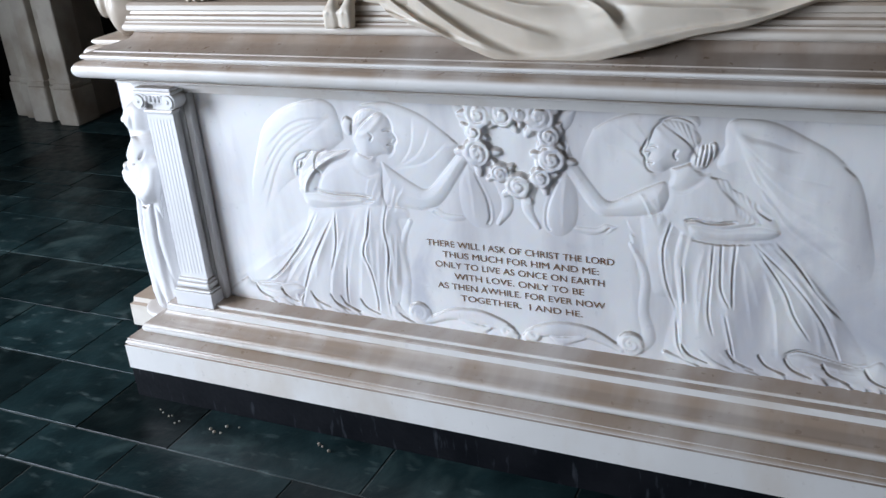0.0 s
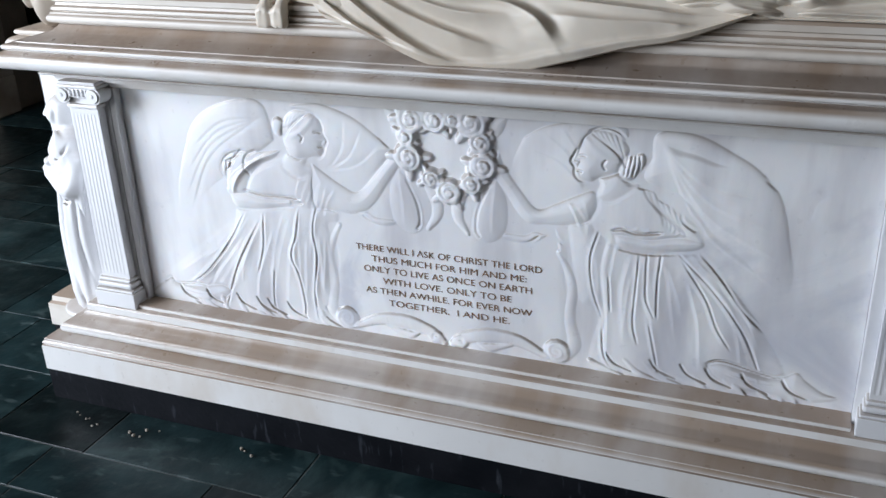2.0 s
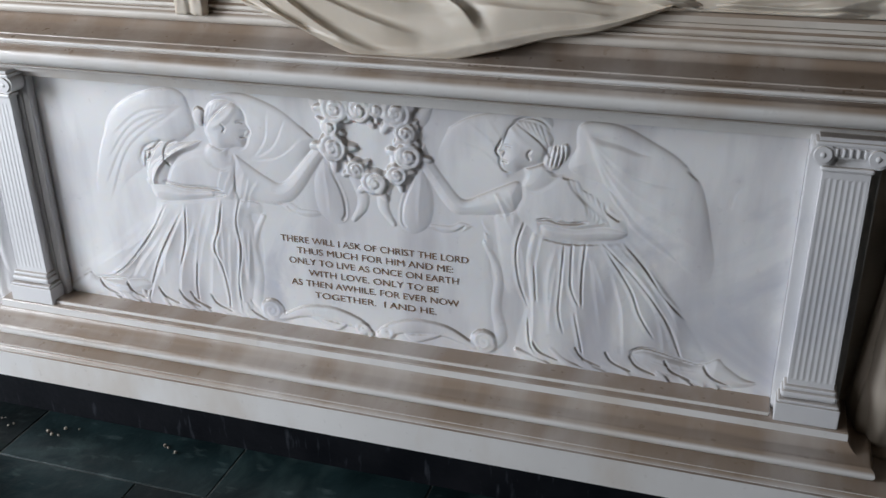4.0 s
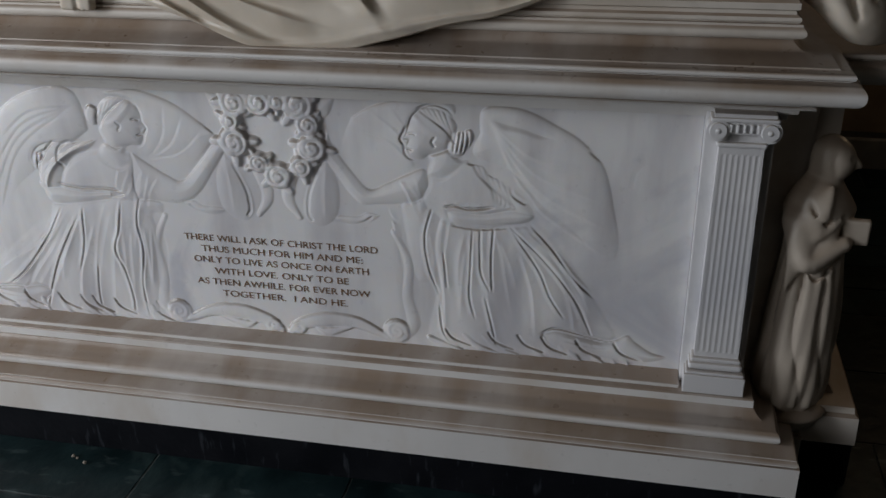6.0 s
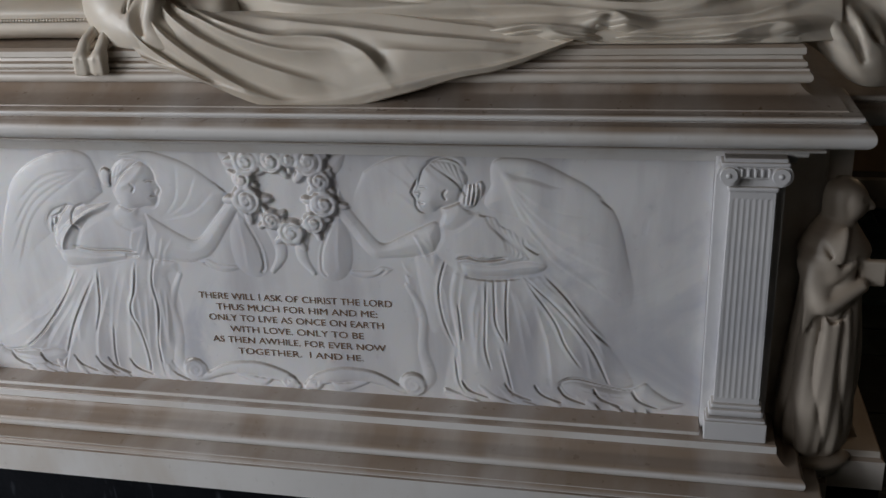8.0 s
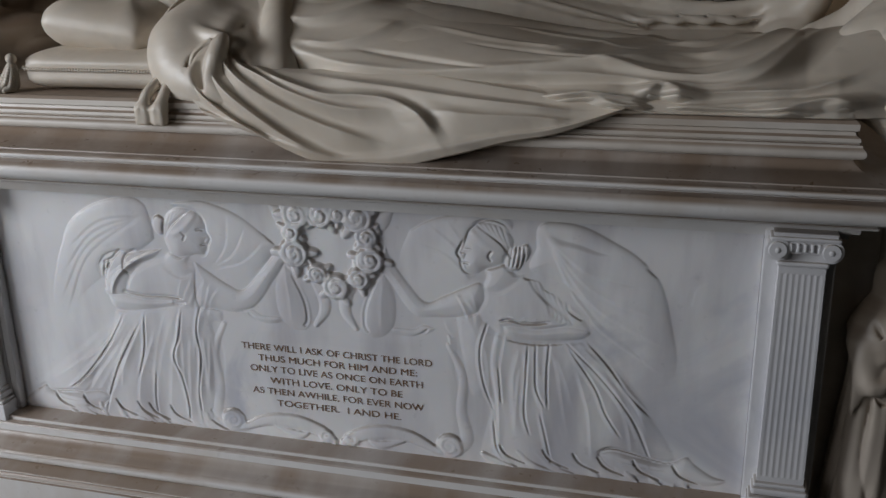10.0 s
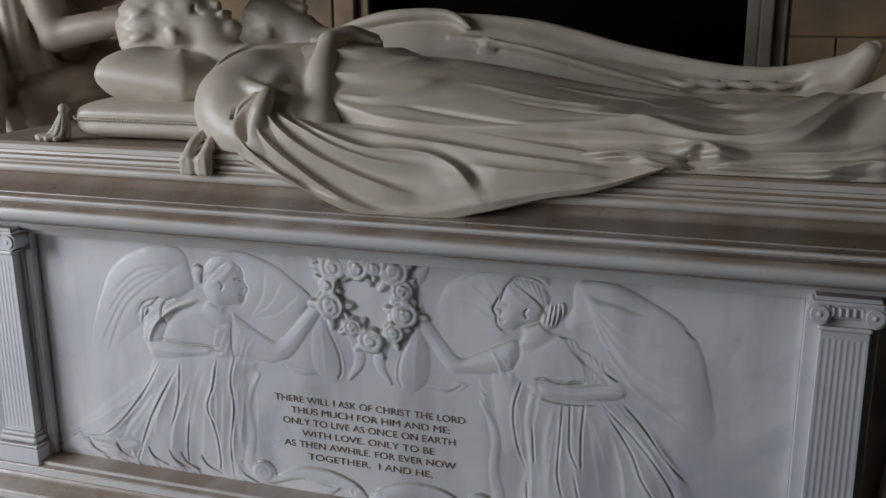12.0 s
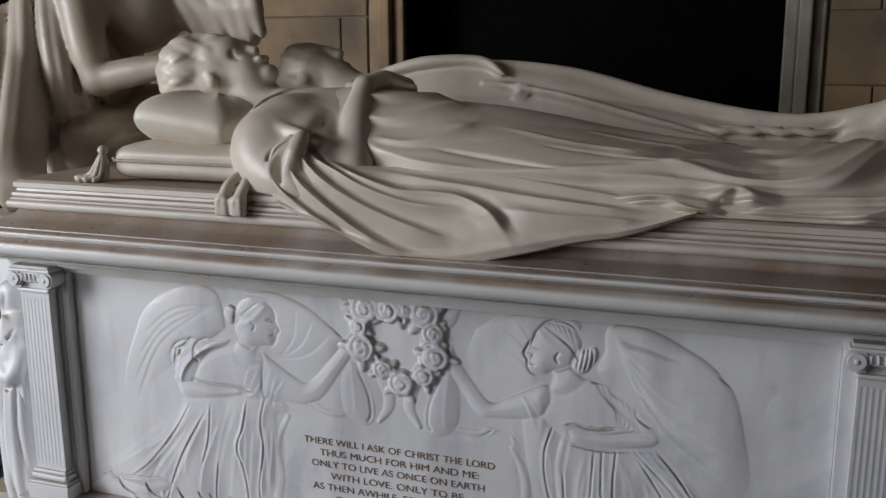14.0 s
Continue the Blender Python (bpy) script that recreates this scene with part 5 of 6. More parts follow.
def corner_statue(x, base, side, book):
    """A hooded standing figure carved on the corner of the chest."""
    y = 0.055
    c = Carving((x - 0.14, y - 0.12, base - 0.02), (x + 0.14, y + 0.12, base + 0.62), 0.0036)
    c.limb([(x - 0.012 * side, y, base + 0.02), (x, y, base + 0.20), (x + 0.002 * side, y, base + 0.36), (x - 0.004 * side, y, base + 0.46)], [0.068, 0.056, 0.047, 0.040], 0.03)
    c.ball((x, y, base + 0.44), (0.066, 0.052, 0.034), 0.03)
    c.ball((x + 0.022 * side, y - 0.010, base + 0.538), (0.028, 0.028, 0.034), 0.010)
    c.ball((x + 0.006 * side, y + 0.002, base + 0.545), (0.032, 0.032, 0.037), 0.012)
    c.ball((x + 0.048 * side, y - 0.008, base + 0.532), (0.008, 0.007, 0.009), 0.01)
    c.limb([(x + 0.004 * side, y + 0.004, base + 0.550), (x - 0.002 * side, y + 0.004, base + 0.50), (x - 0.004 * side, y, base + 0.44)], [0.029, 0.030, 0.056], 0.02)
    rngs = random.Random(3)
    for k in range(9):
        a = radians(-20 - 20 * k)
        r0, r1 = 0.052, 0.066
        w = rngs.uniform(-0.12, 0.12)
        c.fold([(x + r0 * math.cos(a + w), y + r0 * math.sin(a + w), base + 0.40), (x + 0.060 * math.cos(a), y + 0.060 * math.sin(a), base + 0.22), (x - 0.012 * side + 1.05 * r1 * math.cos(a - w), y + 1.05 * r1 * math.sin(a - w), base + 0.025)], [0.004, 0.010, 0.013], 0.012)
    turn = np.arctan2(c.y - y, c.x - x)
    low = np.clip((base + 0.36 - c.z) / 0.1, 0, 1)
    c.ripple(0.006 * low * (0.5 - np.abs(np.sin(4.5 * turn + 5 * c.z + 0.6 * np.sin(20 * c.z))) ** 0.6))
    # hood open round the face, and the cape's edge
    c.groove([(x + 0.020 * side, y - 0.034, base + 0.580), (x + 0.006 * side, y - 0.040, base + 0.545), (x + 0.016 * side, y - 0.034, base + 0.505)], 0.006, 0.006)
    c.rod((x + 0.050 * side, y - 0.018, base + 0.545), (x + 0.055 * side, y - 0.016, base + 0.532), 0.003, 0.006, 0.005)
    c.groove([(x + 0.036 * side, y - 0.032, base + 0.548), (x + 0.046 * side, y - 0.026, base + 0.550)], 0.004, 0.004)
    for k in range(5):
        c.fold([(x + 0.012 * side - 0.006 * k * side, y - 0.040, base + 0.500 - 0.006 * k), (x + 0.004 * side - 0.012 * k * side, y - 0.056, base + 0.450 - 0.014 * k), (x - 0.018 * side - 0.008 * k * side, y - 0.058, base + 0.36 - 0.020 * k)], [0.004, 0.008, 0.005], 0.008)
    for k in range(4):
        c.groove([(x - 0.03 * side, y - 0.05, base + 0.47 - 0.03 * k), (x + 0.0 * side, y - 0.058, base + 0.43 - 0.04 * k), (x + 0.04 * side, y - 0.045, base + 0.44 - 0.03 * k)], 0.004, 0.006)
    for k in range(3):
        c.fold([(x - 0.050 * side, y - 0.02, base + 0.43 - 0.03 * k), (x - 0.01 * side, y - 0.055, base + 0.40 - 0.03 * k), (x + 0.03 * side, y - 0.05, base + 0.43 - 0.02 * k)], [0.006, 0.010, 0.006], 0.012)
    c.limb([(x - 0.045 * side, y - 0.03, base + 0.42), (x - 0.02 * side, y - 0.062, base + 0.35), (x + 0.045 * side, y - 0.05, base + 0.385)], [0.026, 0.023, 0.015], 0.012)
    if book:
        c.block((x + 0.066 * side, y - 0.038, base + 0.408), (0.024, 0.008, 0.026), 0.004, 0.006)
    else:
        for k in range(6):
            c.ball((x + side * (0.03 + 0.018 * math.cos(k)), y - 0.052, base + 0.40 + 0.02 * math.sin(1.9 * k)), (0.012, 0.012, 0.012), 0.006)
    # tan figure on the right; its tone also holds the dimness of that end
    ob = c.mesh("corner_statue", TAN_SHADED if book else WHITE)
    return tagged(ob, "hooded marble figure holding a book at the chest corner" if book else "small draped marble figure with flowers at the chest corner", "statue", "corner statues")


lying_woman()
lying_man()
kneeling_attendant()
foot_drapery()
corner_statue(1.935, 0.185, 1, True)
corner_statue(-0.208, 0.185, -1, False)


def corbel(x, mat):
    c = Carving((x - 0.12, -0.09, 0.10), (x + 0.12, 0.18, 0.22), 0.0045)
    c.ball((x, 0.05, 0.178), (0.086, 0.086, 0.020), 0.01)
    c.ball((x, 0.05, 0.160), (0.074, 0.074, 0.040), 0.012)
    for k in range(11):
        a = radians(-10 - 16 * k)
        c.groove([(x + 0.078 * math.cos(a), 0.05 + 0.078 * math.sin(a), 0.165), (x + 0.066 * math.cos(a), 0.05 + 0.066 * math.sin(a), 0.145), (x + 0.052 * math.cos(a), 0.05 + 0.052 * math.sin(a), 0.13)], 0.004, 0.004)
    ob = c.mesh("corbel", mat)
    ob.parent = tomb
    ob["label"] = "fluted round marble corbel"
    part("corbel_block", box_bm(x - 0.045, x + 0.035, -0.02, 0.1, 0.0, 0.135, 0.003), mat, tomb)


# corbel colours follow the lit left end and the dim right end
corbel(1.925, TAN_SHADED)
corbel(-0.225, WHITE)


# ---- hanging cloth over the slab edge ----
def hanging_cloth():
    nu, nv = 240, 100
    bottom = along([(0.612, -0.050, 1.010), (0.745, -0.062, 0.966), (0.855, -0.066, 0.926), (0.986, -0.066, 0.920), (1.121, -0.062, 0.950), (1.229, -0.055, 0.980), (1.322, -0.046, 0.998), (1.44, -0.03, 1.040)], 20)
    top = along([(0.572, 0.070, 1.148), (0.655, 0.055, 1.098), (0.80, 0.09, 1.085), (1.0, 0.14, 1.095), (1.25, 0.13, 1.078), (1.46, 0.09, 1.058)], 20)
    mid = along([(0.505, -0.020, 1.080), (0.68, -0.050, 1.076), (0.84, -0.055, 1.070), (1.0, -0.060, 1.068), (1.22, -0.045, 1.062), (1.45, -0.02, 1.052)], 20)

    def at(curve, u):
        return np.stack([np.interp(u, np.linspace(0, 1, len(curve)), curve[:, k]) for k in range(3)], -1)

    eye = np.array([1.595, -1.79, 1.347])
    top = eye + (top - eye) * 0.97
    u, v = np.meshgrid(np.linspace(0, 1, nu), np.linspace(0, 1, nv))
    p = at(top, u) * ((1 - v) ** 2)[..., None] + at(mid, u) * (2 * v * (1 - v))[..., None] + at(bottom, u) * (v ** 2)[..., None]
    # swags that fall from the shoulder and run along the cloth
    sheet = Relief(0, 1, 0, 1, 0.5)
    sheet.x, sheet.z, sheet.h = u * 4, v, np.zeros_like(u)
    for line, width, high in (([(0.012, 0.05), (0.020, 0.35), (0.045, 0.70), (0.10, 0.93), (0.18, 0.99)], 0.16, -0.016), ([(0.06, 0.0), (0.09, 0.30), (0.14, 0.62), (0.22, 0.84), (0.34, 0.95)], 0.22, -0.020),
                              ([(0.10, 0.0), (0.16, 0.22), (0.24, 0.50), (0.356, 0.70), (0.46, 0.83)], 0.20, -0.018), ([(0.16, 0.0), (0.24, 0.18), (0.322, 0.42), (0.42, 0.56), (0.54, 0.62)], 0.18, -0.016),
                              ([(0.24, 0.02), (0.31, 0.25), (0.40, 0.42), (0.49, 0.46), (0.557, 0.53), (0.592, 0.68), (0.584, 0.86)], 0.22, -0.022), ([(0.36, 0.10), (0.497, 0.30), (0.617, 0.42), (0.718, 0.52), (0.819, 0.60), (0.90, 0.68)], 0.20, -0.015),
                              ([(0.45, 0.05), (0.60, 0.18), (0.75, 0.30), (0.90, 0.42)], 0.16, -0.010), ([(0.62, 0.62), (0.72, 0.72), (0.82, 0.76), (0.90, 0.86)], 0.22, -0.010)):
        sheet.crease([(a * 4, b) for a, b in line], width, -high)
    sheet.soften(2)
    lift = sheet.h + 0.0035 * np.sin(9 * u + 4 * v) * np.sin(7 * v + 2)
    lift += 0.006 * np.exp(-((v - 0.95) / 0.03) ** 2)
    p[..., 1] -= lift * 0.9
    p[..., 2] += lift * 0.5
    q = p.copy()
    q[..., 1] += 0.010
    q[..., 2] -= 0.004
    verts = np.concatenate([p.reshape(-1, 3), q.reshape(-1, 3)])
    i = np.arange(nu * nv).reshape(nv, nu)
    f = np.stack([i[:-1, :-1], i[:-1, 1:], i[1:, 1:], i[1:, :-1]], -1).reshape(-1, 4)
    n = nu * nv
    rim = np.concatenate([i[0], i[1:, -1], i[-1, -2::-1], i[-2:0:-1, 0]])
    side = [(rim[k], rim[(k + 1) % len(rim)], rim[(k + 1) % len(rim)] + n, rim[k] + n) for k in range(len(rim))]
    faces = [tuple(r[::-1]) for r in f] + [tuple(r + n) for r in f] + side
    ob = mesh_object("hanging_cloth", verts, faces, EFFIGY, smooth=True)
    return tagged(ob, "carved marble cloth sagging over the slab edge", "drapery")


hanging_cloth()


def gown():
    """The woman's gown from waist to feet, as one sheet of cloth with sweeping folds."""
    g = Relief(0.62, 1.90, 0.0, 1.0, 0.0045)
    g.x, g.z = np.meshgrid(np.arange(0.62, 1.90, 0.0045), np.linspace(0, 1, 150))
    g.h = np.zeros_like(g.x)
    g.x = g.x * 0.5   # folds are drawn on a sheet half as long, so that they come out slender

    def ridge(points, width, high):
        p = along([(x * 0.5, w) for x, w in points], 10)
        q, u = g.near(p, [width * 0.6, width, width * 0.7])
        fade = np.clip(np.sin(np.pi * np.clip(0.03 + 0.94 * u, 0, 1)) * 2.0, 0, 1)
        g.h += high * fade * np.clip(1 - q, 0, 1) ** 1.2

    def crest(points, width, high):
        g.crease([(x * 0.5, w) for x, w in points], width, high)

    # the thigh stands over the long crease below it; the top seam runs from waist to knee
    crest([(0.70, 0.30), (0.80, 0.20), (0.912, 0.16), (1.07, 0.165), (1.218, 0.228), (1.358, 0.32), (1.466, 0.40), (1.556, 0.52)], 0.16, 0.020)
    crest([(0.76, 0.86), (0.86, 0.74), (0.962, 0.72), (1.083, 0.735), (1.205, 0.745), (1.326, 0.752), (1.448, 0.78), (1.565, 0.78)], 0.06, -0.012)
    crest([(0.72, 0.98), (0.90, 0.86), (1.10, 0.84), (1.30, 0.86), (1.48, 0.90)], 0.05, 0.012)
    crest([(0.68, 0.92), (0.84, 0.80), (1.00, 0.78), (1.18, 0.80)], 0.035, 0.008)
    # folds pulled from the waist
    crest([(0.70, 0.50), (0.76, 0.52), (0.82, 0.62), (0.86, 0.74)], 0.06, 0.012)
    crest([(0.72, 0.36), (0.80, 0.38), (0.88, 0.50), (0.92, 0.62)], 0.06, 0.011)
    crest([(0.76, 0.26), (0.85, 0.26), (0.93, 0.34), (0.975, 0.44)], 0.05, 0.009)
    crest([(0.69, 0.64), (0.74, 0.70), (0.80, 0.80)], 0.05, 0.009)
    # cloth that sweeps to the feet
    crest([(1.272, 0.36), (1.349, 0.48), (1.42, 0.62), (1.493, 0.72)], 0.06, 0.008)
    crest([(1.30, 0.30), (1.40, 0.33), (1.497, 0.29), (1.592, 0.285), (1.655, 0.34), (1.718, 0.52), (1.767, 0.78), (1.80, 0.95)], 0.09, 0.018)
    crest([(1.10, 0.16), (1.259, 0.205), (1.398, 0.26), (1.529, 0.235), (1.623, 0.24), (1.69, 0.33), (1.763, 0.60), (1.82, 0.80)], 0.06, 0.014)
    crest([(0.80, 0.13), (0.912, 0.13), (1.011, 0.10), (1.151, 0.08), (1.299, 0.074), (1.394, 0.12), (1.502, 0.094)], 0.06, 0.013)
    crest([(1.47, 0.16), (1.533, 0.15), (1.623, 0.18), (1.749, 0.20), (1.83, 0.26)], 0.06, 0.012)
    crest([(1.45, 0.05), (1.55, 0.06), (1.65, 0.05), (1.78, 0.06)], 0.04, 0.010)
    crest([(1.55, 0.44), (1.62, 0.48), (1.70, 0.66), (1.74, 0.86)], 0.07, 0.014)
    crest([(1.50, 0.62), (1.58, 0.64), (1.66, 0.78), (1.70, 0.92)], 0.05, 0.012)
    # curled hems
    ridge([(1.470, 0.12), (1.488, 0.19), (1.508, 0.215), (1.529, 0.17), (1.53, 0.11)], 0.035, 0.024)
    ridge([(1.497, 0.02), (1.503, 0.10), (1.497, 0.16)], 0.025, -0.016)
    ridge([(1.30, 0.05), (1.345, 0.10), (1.385, 0.11), (1.42, 0.06), (1.466, 0.03)], 0.045, 0.022)
    ridge([(1.70, 0.03), (1.74, 0.10), (1.79, 0.12), (1.83, 0.06)], 0.05, 0.022)
    for k in range(5):
        x = 1.44 + 0.055 * k
        ridge([(x, 0.84 + 0.02 * (k % 2)), (x + 0.03, 0.90), (x + 0.075, 0.86)], 0.022, 0.016 - 0.026 * (k % 2))
    rngg = random.Random(9)
    for k in range(14):
        x, w = rngg.uniform(0.8, 1.5), rngg.uniform(0.05, 0.9)
        ridge([(x, w), (x + 0.12, w - 0.02), (x + 0.28, w - 0.05 + 0.08 * (x > 1.3))], rngg.uniform(0.015, 0.03), rngg.choice((-0.004, 0.004)))
    g.soften(1)
    u, w = g.x * 2.0, g.z
    tall = np.interp(u, [0.62, 0.68, 0.80, 0.97, 1.15, 1.37, 1.57, 1.75, 1.96], [0.205, 0.212, 0.192, 0.172, 0.140, 0.104, 0.092, 0.100, 0.185])
    front = np.interp(u, [0.62, 0.90, 1.25, 1.40, 1.80, 1.96], [0.055, 0.030, 0.010, -0.018, -0.018, 0.02])
    ang = w * radians(135)
    back = 0.36
    z = 1.034 + tall * np.sin(np.clip(ang, 0, radians(135))) ** 1.15
    y = front + (back - front) * (1 - np.cos(ang)) / (1 - math.cos(radians(135))) * 1.05
    ny, nz = -np.cos(ang), np.sin(ang)
    y, z = y + g.h * ny, np.maximum(z + g.h * (0.35 + 0.65 * nz), 1.0325)
    verts = np.stack([u, y, z], -1)
    rows, cols = u.shape
    i = np.arange(rows * cols).reshape(rows, cols)
    low = verts.copy()
    low[..., 2] = np.maximum(low[..., 2] - 0.012, 1.0312)
    low[..., 1] += 0.008
    n = rows * cols
    f = np.stack([i[:-1, :-1], i[:-1, 1:], i[1:, 1:], i[1:, :-1]], -1).reshape(-1, 4)
    rim = np.concatenate([i[0], i[1:, -1], i[-1, -2::-1], i[-2:0:-1, 0]])
    side = np.stack([rim, np.roll(rim, -1), np.roll(rim, -1) + n, rim + n], 1)[:, ::-1]
    faces = np.concatenate([f, f[:, ::-1] + n, side])
    ob = mesh_object("gown_drapery", np.concatenate([verts.reshape(-1, 3), low.reshape(-1, 3)]), faces, EFFIGY, smooth=True)
    return tagged(ob, "marble gown in long sweeping folds over the lying woman", "drapery")


gown()


def cloth_corner():
    c = Carving((0.36, -0.09, 0.95), (0.62, 0.12, 1.14), 0.004)
    for x, wide in ((0.462, 0.017), (0.500, 0.015)):
        c.limb([(0.50 + 0.4 * (x - 0.48), 0.03, 1.078), (x + 0.008, -0.016, 1.050), (x, -0.034, 1.020)], [0.010, 0.011, 0.013], 0.010)
        c.block((x, -0.036, 1.000), (wide, 0.013, 0.020), 0.008, 0.014)
        c.groove([(x, -0.036, 0.972), (x, -0.036, 0.985), (x, -0.036, 0.990)], 0.008, 0.004)
        c.groove([(x + 0.004, -0.050, 1.030), (x + 0.002, -0.052, 1.010), (x + 0.004, -0.054, 0.985)], 0.003, 0.004)
    ob = c.mesh("cloth_corner", EFFIGY)
    return tagged(ob, "gathered marble cloth end hanging over the slab edge", "drapery")


cloth_corner()


# ---- pillows ----
def cushion(cx, cy, cz, hx, hy, hz, pleats, turn=0.0, flat=0.36):
    n, m = 64, 32
    verts, faces = [], []
    for j in range(m + 1):
        b = -math.pi / 2 + math.pi * j / m
        for i in range(n):
            a = 2 * math.pi * i / n
            ca, sa = math.cos(a), math.sin(a)
            e = 0.75 * flat
            x = math.copysign(abs(ca) ** e, ca) * math.cos(b) ** flat
            y = math.copysign(abs(sa) ** e, sa) * math.cos(b) ** flat
            z = math.copysign(abs(math.sin(b)) ** (2.2 * flat), b) * (1 - 0.25 * (max(abs(x), abs(y))) ** 4)
            pinch = 1 - 0.05 * pleats * math.exp(-((z) / 0.35) ** 2) * abs(math.sin(3 * a))
            verts.append((hx * x * pinch, hy * y * pinch, hz * z * (1 + 0.05 * pleats * math.sin(5 * a + 2 * x))))
    for j in range(m):
        for i in range(n):
            faces.append((n * j + i, n * j + (i + 1) % n, n * j + n + (i + 1) % n, n * j + n + i))
    mtx = pose(cx, cy, cz, 0, turn, 0)
    return [mtx @ Vector(v) for v in verts], faces


pillow = thing("pillow", "plump marble pillow under the woman's head", "pillow", at=(0.283, 0.225, 1.160))
v, f = cushion(0.0, 0.0, 0.0, 0.150, 0.165, 0.066, 1.0, 7, 0.52)
mesh_object("pillow_body", v, f, EFFIGY, pillow, smooth=True)
lower = thing("cushion", "square marble cushion with corded edge under the pillow", "cushion", at=(0.308, 0.215, 1.076))
v, f = cushion(0.0, 0.0, 0.0, 0.188, 0.188, 0.046, 0.5, 0.0, 0.24)
mesh_object("cushion_body", v, f, EFFIGY, lower, smooth=True)
bm = bmesh.new()
for k in range(48):
    x = -0.165 + 0.33 * k / 47
    bmesh.ops.create_uvsphere(bm, u_segments=8, v_segments=6, radius=0.0042, matrix=pose(x, -0.188, 0.004, 0, 25, 0))
part("piping", bm, EFFIGY, lower, "beaded cord edge", smooth=True)
bm = bmesh.new()
for k in range(40):
    bmesh.ops.create_uvsphere(bm, u_segments=8, v_segments=6, radius=0.0042, matrix=pose(-0.188, -0.165 + 0.33 * k / 39, 0.004, 25, 0, 0))
part("piping", bm, EFFIGY, lower, "beaded cord edge", smooth=True)


def tassel(parent, x, y, z):
    bm = bmesh.new()
    bmesh.ops.create_uvsphere(bm, u_segments=12, v_segments=8, radius=0.012, matrix=pose(x, y, z + 0.038))
    # gathered strands that fall and turn up at their ends
    for k in range(9):
        a = 2 * math.pi * k / 9
        line = along([(x, y, z + 0.034), (x + 0.010 * math.cos(a) - 0.006, y + 0.010 * math.sin(a), z + 0.008), (x + 0.020 * math.cos(a) - 0.016, y + 0.016 * math.sin(a) - 0.004, z - 0.020), (x + 0.030 * math.cos(a) - 0.034, y + 0.020 * math.sin(a) - 0.008, z - 0.026)], 5)
        for p, r in zip(line, np.linspace(0.007, 0.0095, len(line))):
            bmesh.ops.create_icosphere(bm, subdivisions=1, radius=r, matrix=Matrix.Translation(tuple(p)))
    part("tassel", bm, EFFIGY, parent, "knotted corner tassel", smooth=True)


tassel(lower, -0.195, -0.192, -0.012)


# ---- room ----
floor = mesh_object("floor", [(-6, -5.2, -0.003), (6, -5.2, -0.003), (6, 6.0, -0.003), (-6, 6.0, -0.003)], [(0, 1, 2, 3)], JOINT)
tagged(floor, "dark green slate floor laid in broken courses", "floor", kind="structure")


def slab_wall(name, label, pieces, mat):
    bm = bmesh.new()
    for p in pieces:
        add_box(bm, *p)
    ob = part(name, bm, mat)
    return tagged(ob, label, "wall", kind="structure")


BACK = 2.02
# back wall with a dark doorway in its middle and another at its west end
slab_wall("wall_north", "tan stone wall with dark doorways", [(-1.35, -0.11, BACK, BACK + 0.4, 0, 3.6), (1.66, 2.95, BACK, BACK + 0.4, 0, 3.6), (-0.11, 1.66, BACK, BACK + 0.4, 2.6, 3.6),
          (-6, -3.4, BACK, BACK + 0.4, 0, 3.6), (-3.4, -1.35, BACK, BACK + 0.4, 2.5, 3.6), (-2.95, -2.45, BACK + 0.02, BACK + 0.4, 0, 2.5), (3.65, 6, BACK, BACK + 0.4, 0, 3.6), (2.95, 3.65, BACK, BACK + 0.4, 0, 1.0), (2.95, 3.65, BACK, BACK + 0.4, 2.6, 3.6)], MORTAR)
# unseen wall whose opening was added for the fill lamp
slab_wall("wall_south", "plain plaster wall, out of view, with a tall lamp opening", [(-6, -3.0, -5.4, -5.1, 0, 3.6), (-1.0, 6, -5.4, -5.1, 0, 3.6), (-3.0, -1.0, -5.4, -5.1, 0, 1.1), (-3.0, -1.0, -5.4, -5.1, 3.1, 3.6)], PLASTER)
slab_wall("wall_west", "plain plaster wall, out of view, with a tall lamp opening", [(-3.65, -3.35, -5.1, -3.5, 0, 3.6), (-3.65, -3.35, -1.4, BACK, 0, 3.6), (-3.65, -3.35, -3.5, -1.4, 0, 0.9), (-3.65, -3.35, -3.5, -1.4, 3.15, 3.6)], PLASTER)
slab_wall("wall_east", "plain plaster wall", [(5.2, 5.5, -5.1, BACK, 0, 3.6)], PLASTER)
# unseen walls, added to keep light out of the space behind the openings
slab_wall("wall_beyond", "unseen near-black wall that blocks light past the doorways", [(-6, 6, 5.6, 5.9, 0, 3.6), (-0.6, -0.3, BACK + 0.4, 5.6, 0, 3.6), (2.0, 2.3, BACK + 0.4, 5.6, 0, 3.6)], UNLIT_BLACK)
# near-black leaves added in the openings to paint their darkness
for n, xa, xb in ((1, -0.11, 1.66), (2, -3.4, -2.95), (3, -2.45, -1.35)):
    tagged(part("door_%d" % n, box_bm(xa, xb, BACK + 0.22, BACK + 0.27, 0, 2.6, 0.004), UNLIT_BLACK), "near-black leaf standing in for the doorway's unlit depth", "door", kind="structure")
ceil = part("ceiling", box_bm(-6, 6, -5.4, 5.9, 3.6, 3.8, 0), PLASTER)
tagged(ceil, "plain pale plaster ceiling", "ceiling", kind="structure")


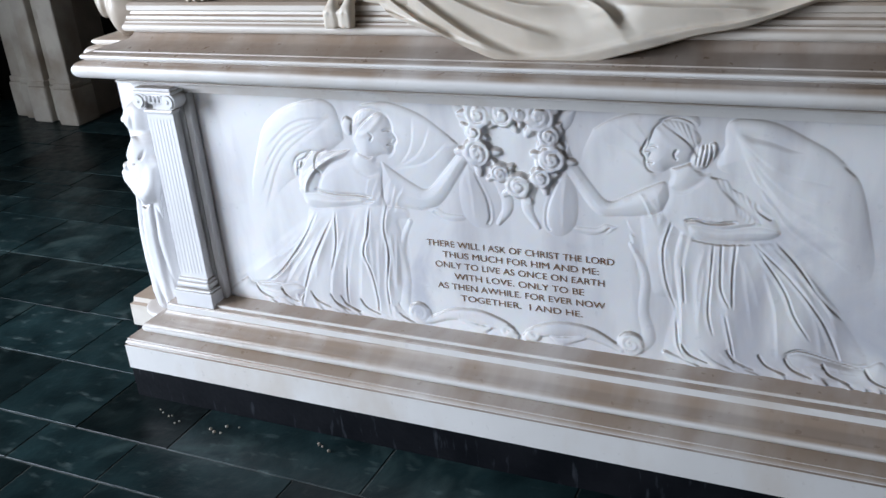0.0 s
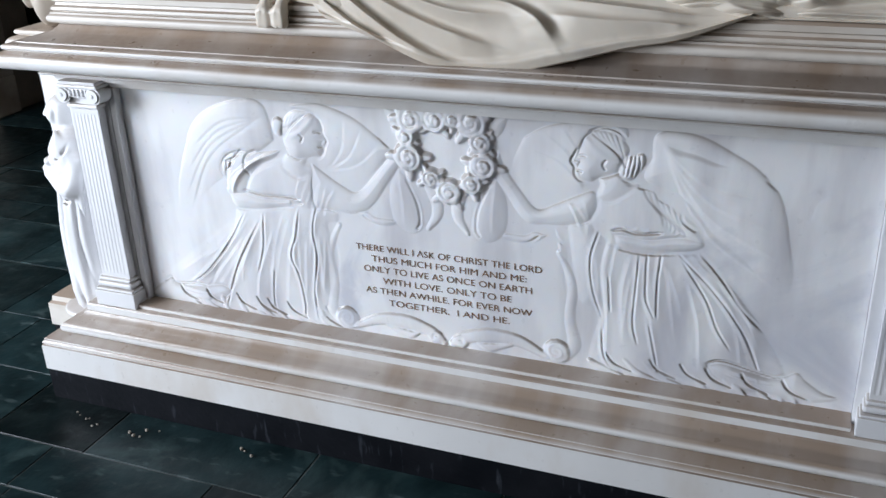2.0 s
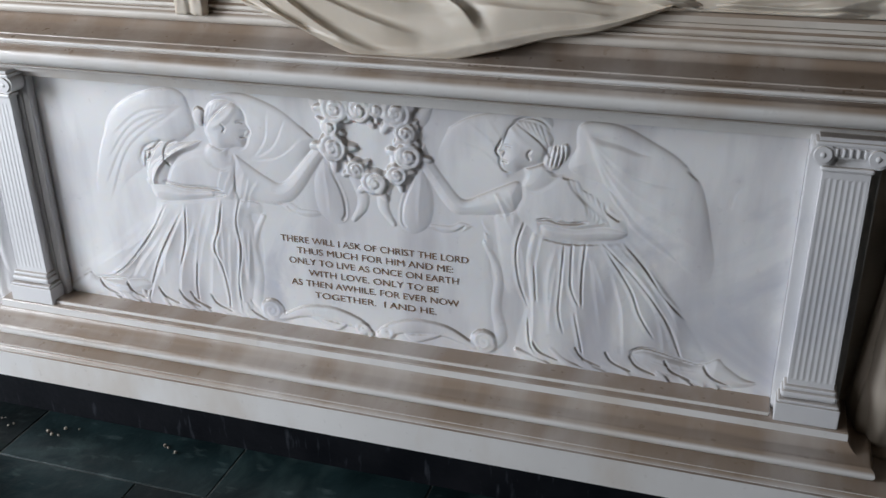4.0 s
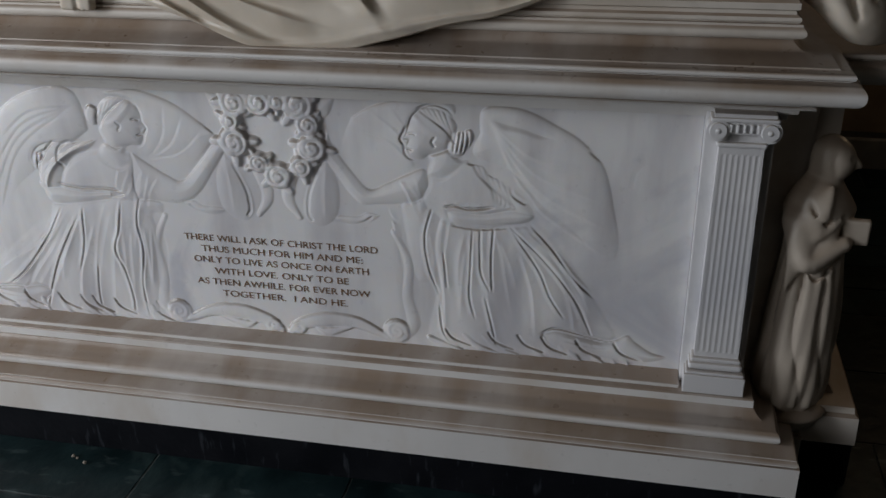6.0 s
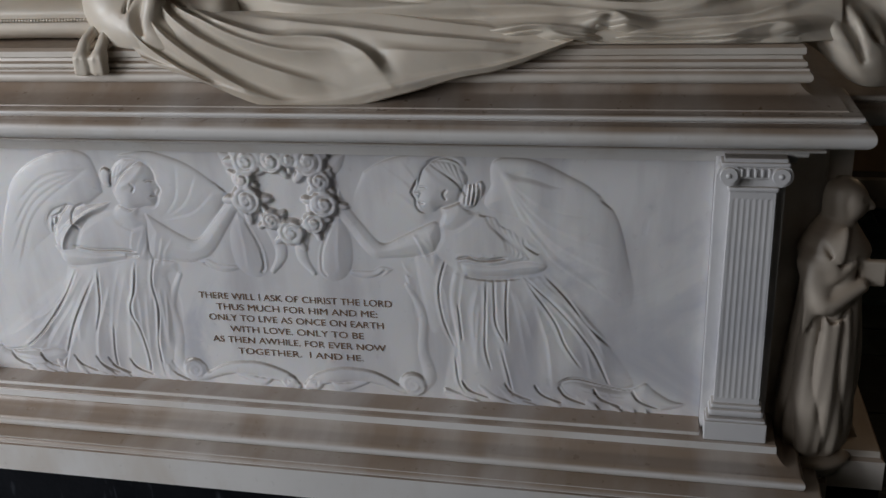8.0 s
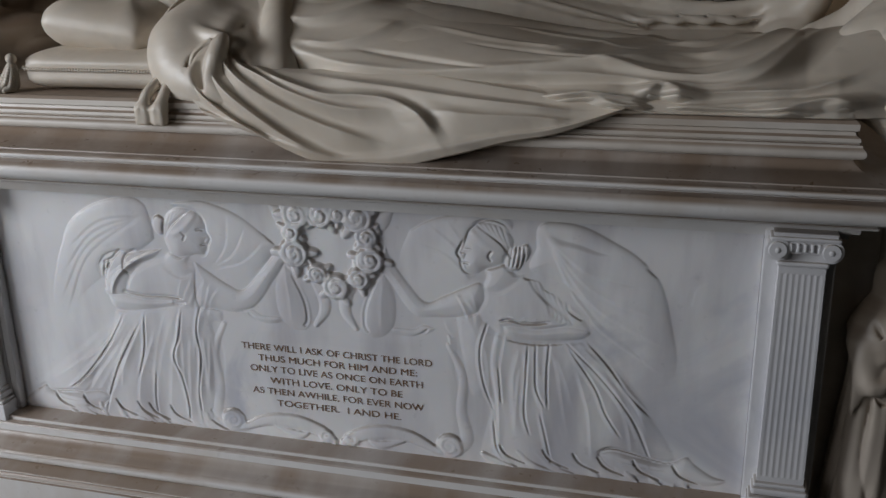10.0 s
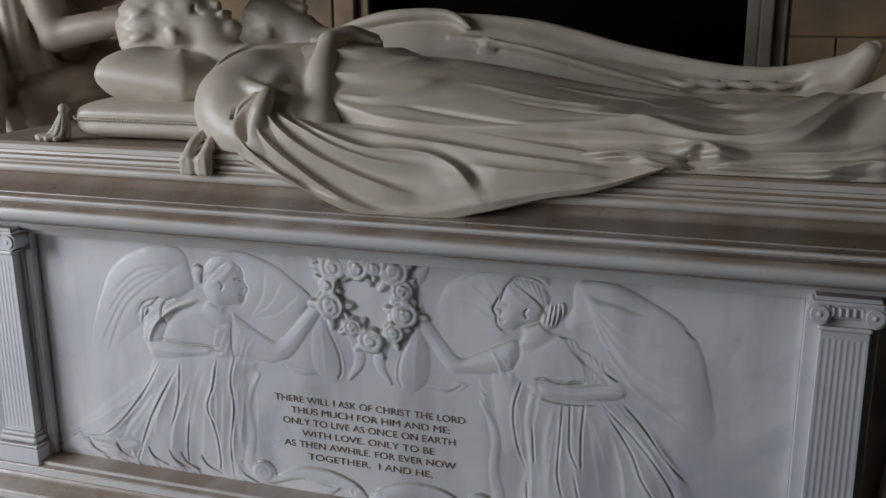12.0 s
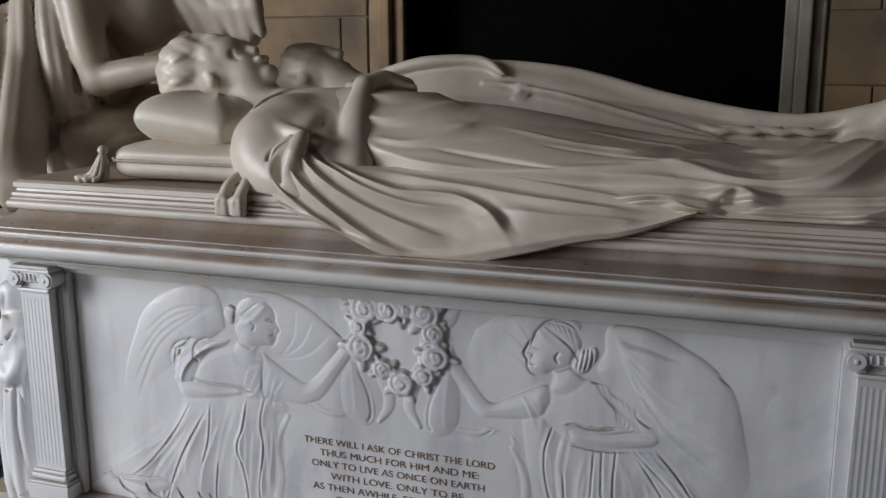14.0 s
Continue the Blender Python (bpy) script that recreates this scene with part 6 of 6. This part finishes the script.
def jamb(name, x0, x1, steps, mat, top=2.6):
    bm = bmesh.new()
    n = len(steps)
    for i, proud in enumerate(steps):
        a, b = x0 + (x1 - x0) * i / n, x0 + (x1 - x0) * (i + 1) / n
        add_box(bm, a, b, BACK - proud, BACK + 0.02, 0.22, top, 0.008)
        add_box(bm, a - 0.012, b + 0.012, BACK - proud - 0.02, BACK + 0.02, 0.0, 0.20, 0.012)
        add_box(bm, a - 0.006, b + 0.006, BACK - proud - 0.010, BACK + 0.02, 0.20, 0.23, 0.006)
    return tagged(part(name, bm, mat), "moulded stone door jamb on a stepped base", "jamb", kind="structure")


jamb("trim_1", -0.10, 0.05, (0.03, 0.055, 0.02), STONE)
jamb("trim_2", 1.53, 1.67, (0.03, 0.06, 0.02), PALE)
jamb("trim_3", -2.97, -2.42, (0.02, 0.05, 0.10, 0.06, 0.13), PALE, 2.5)
skirt = part("baseboard", box_bm(1.68, 2.94, BACK - 0.03, BACK, 0, 0.12, 0.006), PALE)
tagged(skirt, "low stone skirting along the wall", "skirting", kind="structure")
win = tagged(part("window_1", box_bm(2.95, 3.65, BACK + 0.28, BACK + 0.30, 1.0, 2.6, 0), GLASS), "leaded glass window", "window", kind="structure")
for k in range(6):
    part("lead_bar", box_bm(2.95 + 0.14 * k - 0.006, 2.95 + 0.14 * k + 0.006, BACK + 0.268, BACK + 0.28, 1.0, 2.6, 0), UNLIT_BLACK, win)
for k in range(9):
    part("lead_bar", box_bm(2.95, 3.65, BACK + 0.262, BACK + 0.268, 1.0 + 0.2 * k - 0.006, 1.0 + 0.2 * k + 0.006, 0), UNLIT_BLACK, win)

# wall blocks that show above the effigies
rngw = random.Random(11)
wall = bpy.data.objects["wall_north"]
for (xa, xb) in ((-1.34, -0.115), (1.68, 2.94)):
    z, row = 0.14, 0
    while z < 2.5:
        hgt = 0.26
        x = xa - (0.3 if row % 2 else 0)
        while x < xb:
            w = rngw.uniform(0.42, 0.62)
            a, b = max(x, xa), min(x + w, xb)
            if b - a > 0.05:
                part("block", box_bm(a + 0.003, b - 0.003, BACK - 0.010 - rngw.uniform(0, 0.002), BACK + 0.05, z + 0.003, z + hgt - 0.003, 0.003, 1), STONE, wall)
            x += w
        z += hgt
        row += 1

# crumbs of stone lying on the floor by the base
bm = bmesh.new()
rngc = random.Random(2)
for k in range(14):
    x = rngc.choice((-0.08, 0.38, 0.10)) + rngc.uniform(-0.05, 0.05)
    r = rngc.uniform(0.002, 0.005)
    bmesh.ops.create_icosphere(bm, subdivisions=1, radius=r, matrix=Matrix.Translation((x, -0.195 - rngc.uniform(0, 0.05), r * 0.6)))
tagged(part("crumbs", bm, PALE), "small pale stone crumbs on the slate floor", "debris", kind="stuff")

# slate floor tiles in broken courses
rngf = random.Random(5)
count = 0
far = []
y = -5.1
while y < BACK:
    d = rngf.choice((0.16, 0.21, 0.26, 0.31))
    x = -3.7 + rngf.uniform(0, 0.3)
    while x < 5.1:
        w = rngf.choice((0.22, 0.30, 0.38, 0.46, 0.55))
        if not (-0.2 < x < 1.5 and 0.05 < y < 0.8):
            lift = rngf.uniform(-0.0012, 0.0012)
            spec = (x + 0.0022, x + w - 0.0022, y + 0.0022, y + d - 0.0022, -0.02, lift)
            if -2.6 < x < 3.2 and -0.8 < y < 1.9 and count < 290:
                part("tile", box_bm(*spec, 0.0012, 1), SLATE, floor)
                count += 1
            else:
                far.append(spec)
        x += w
    y += d
bm = bmesh.new()
for s in far:
    bmesh.ops.create_cube(bm, size=1, matrix=Matrix.Translation(((s[0] + s[1]) / 2, (s[2] + s[3]) / 2, (s[4] + s[5]) / 2)) @ Matrix.Diagonal((s[1] - s[0], s[3] - s[2], s[5] - s[4], 1)))
tagged(part("outer_tile", bm, SLATE, floor), kind="stuff")
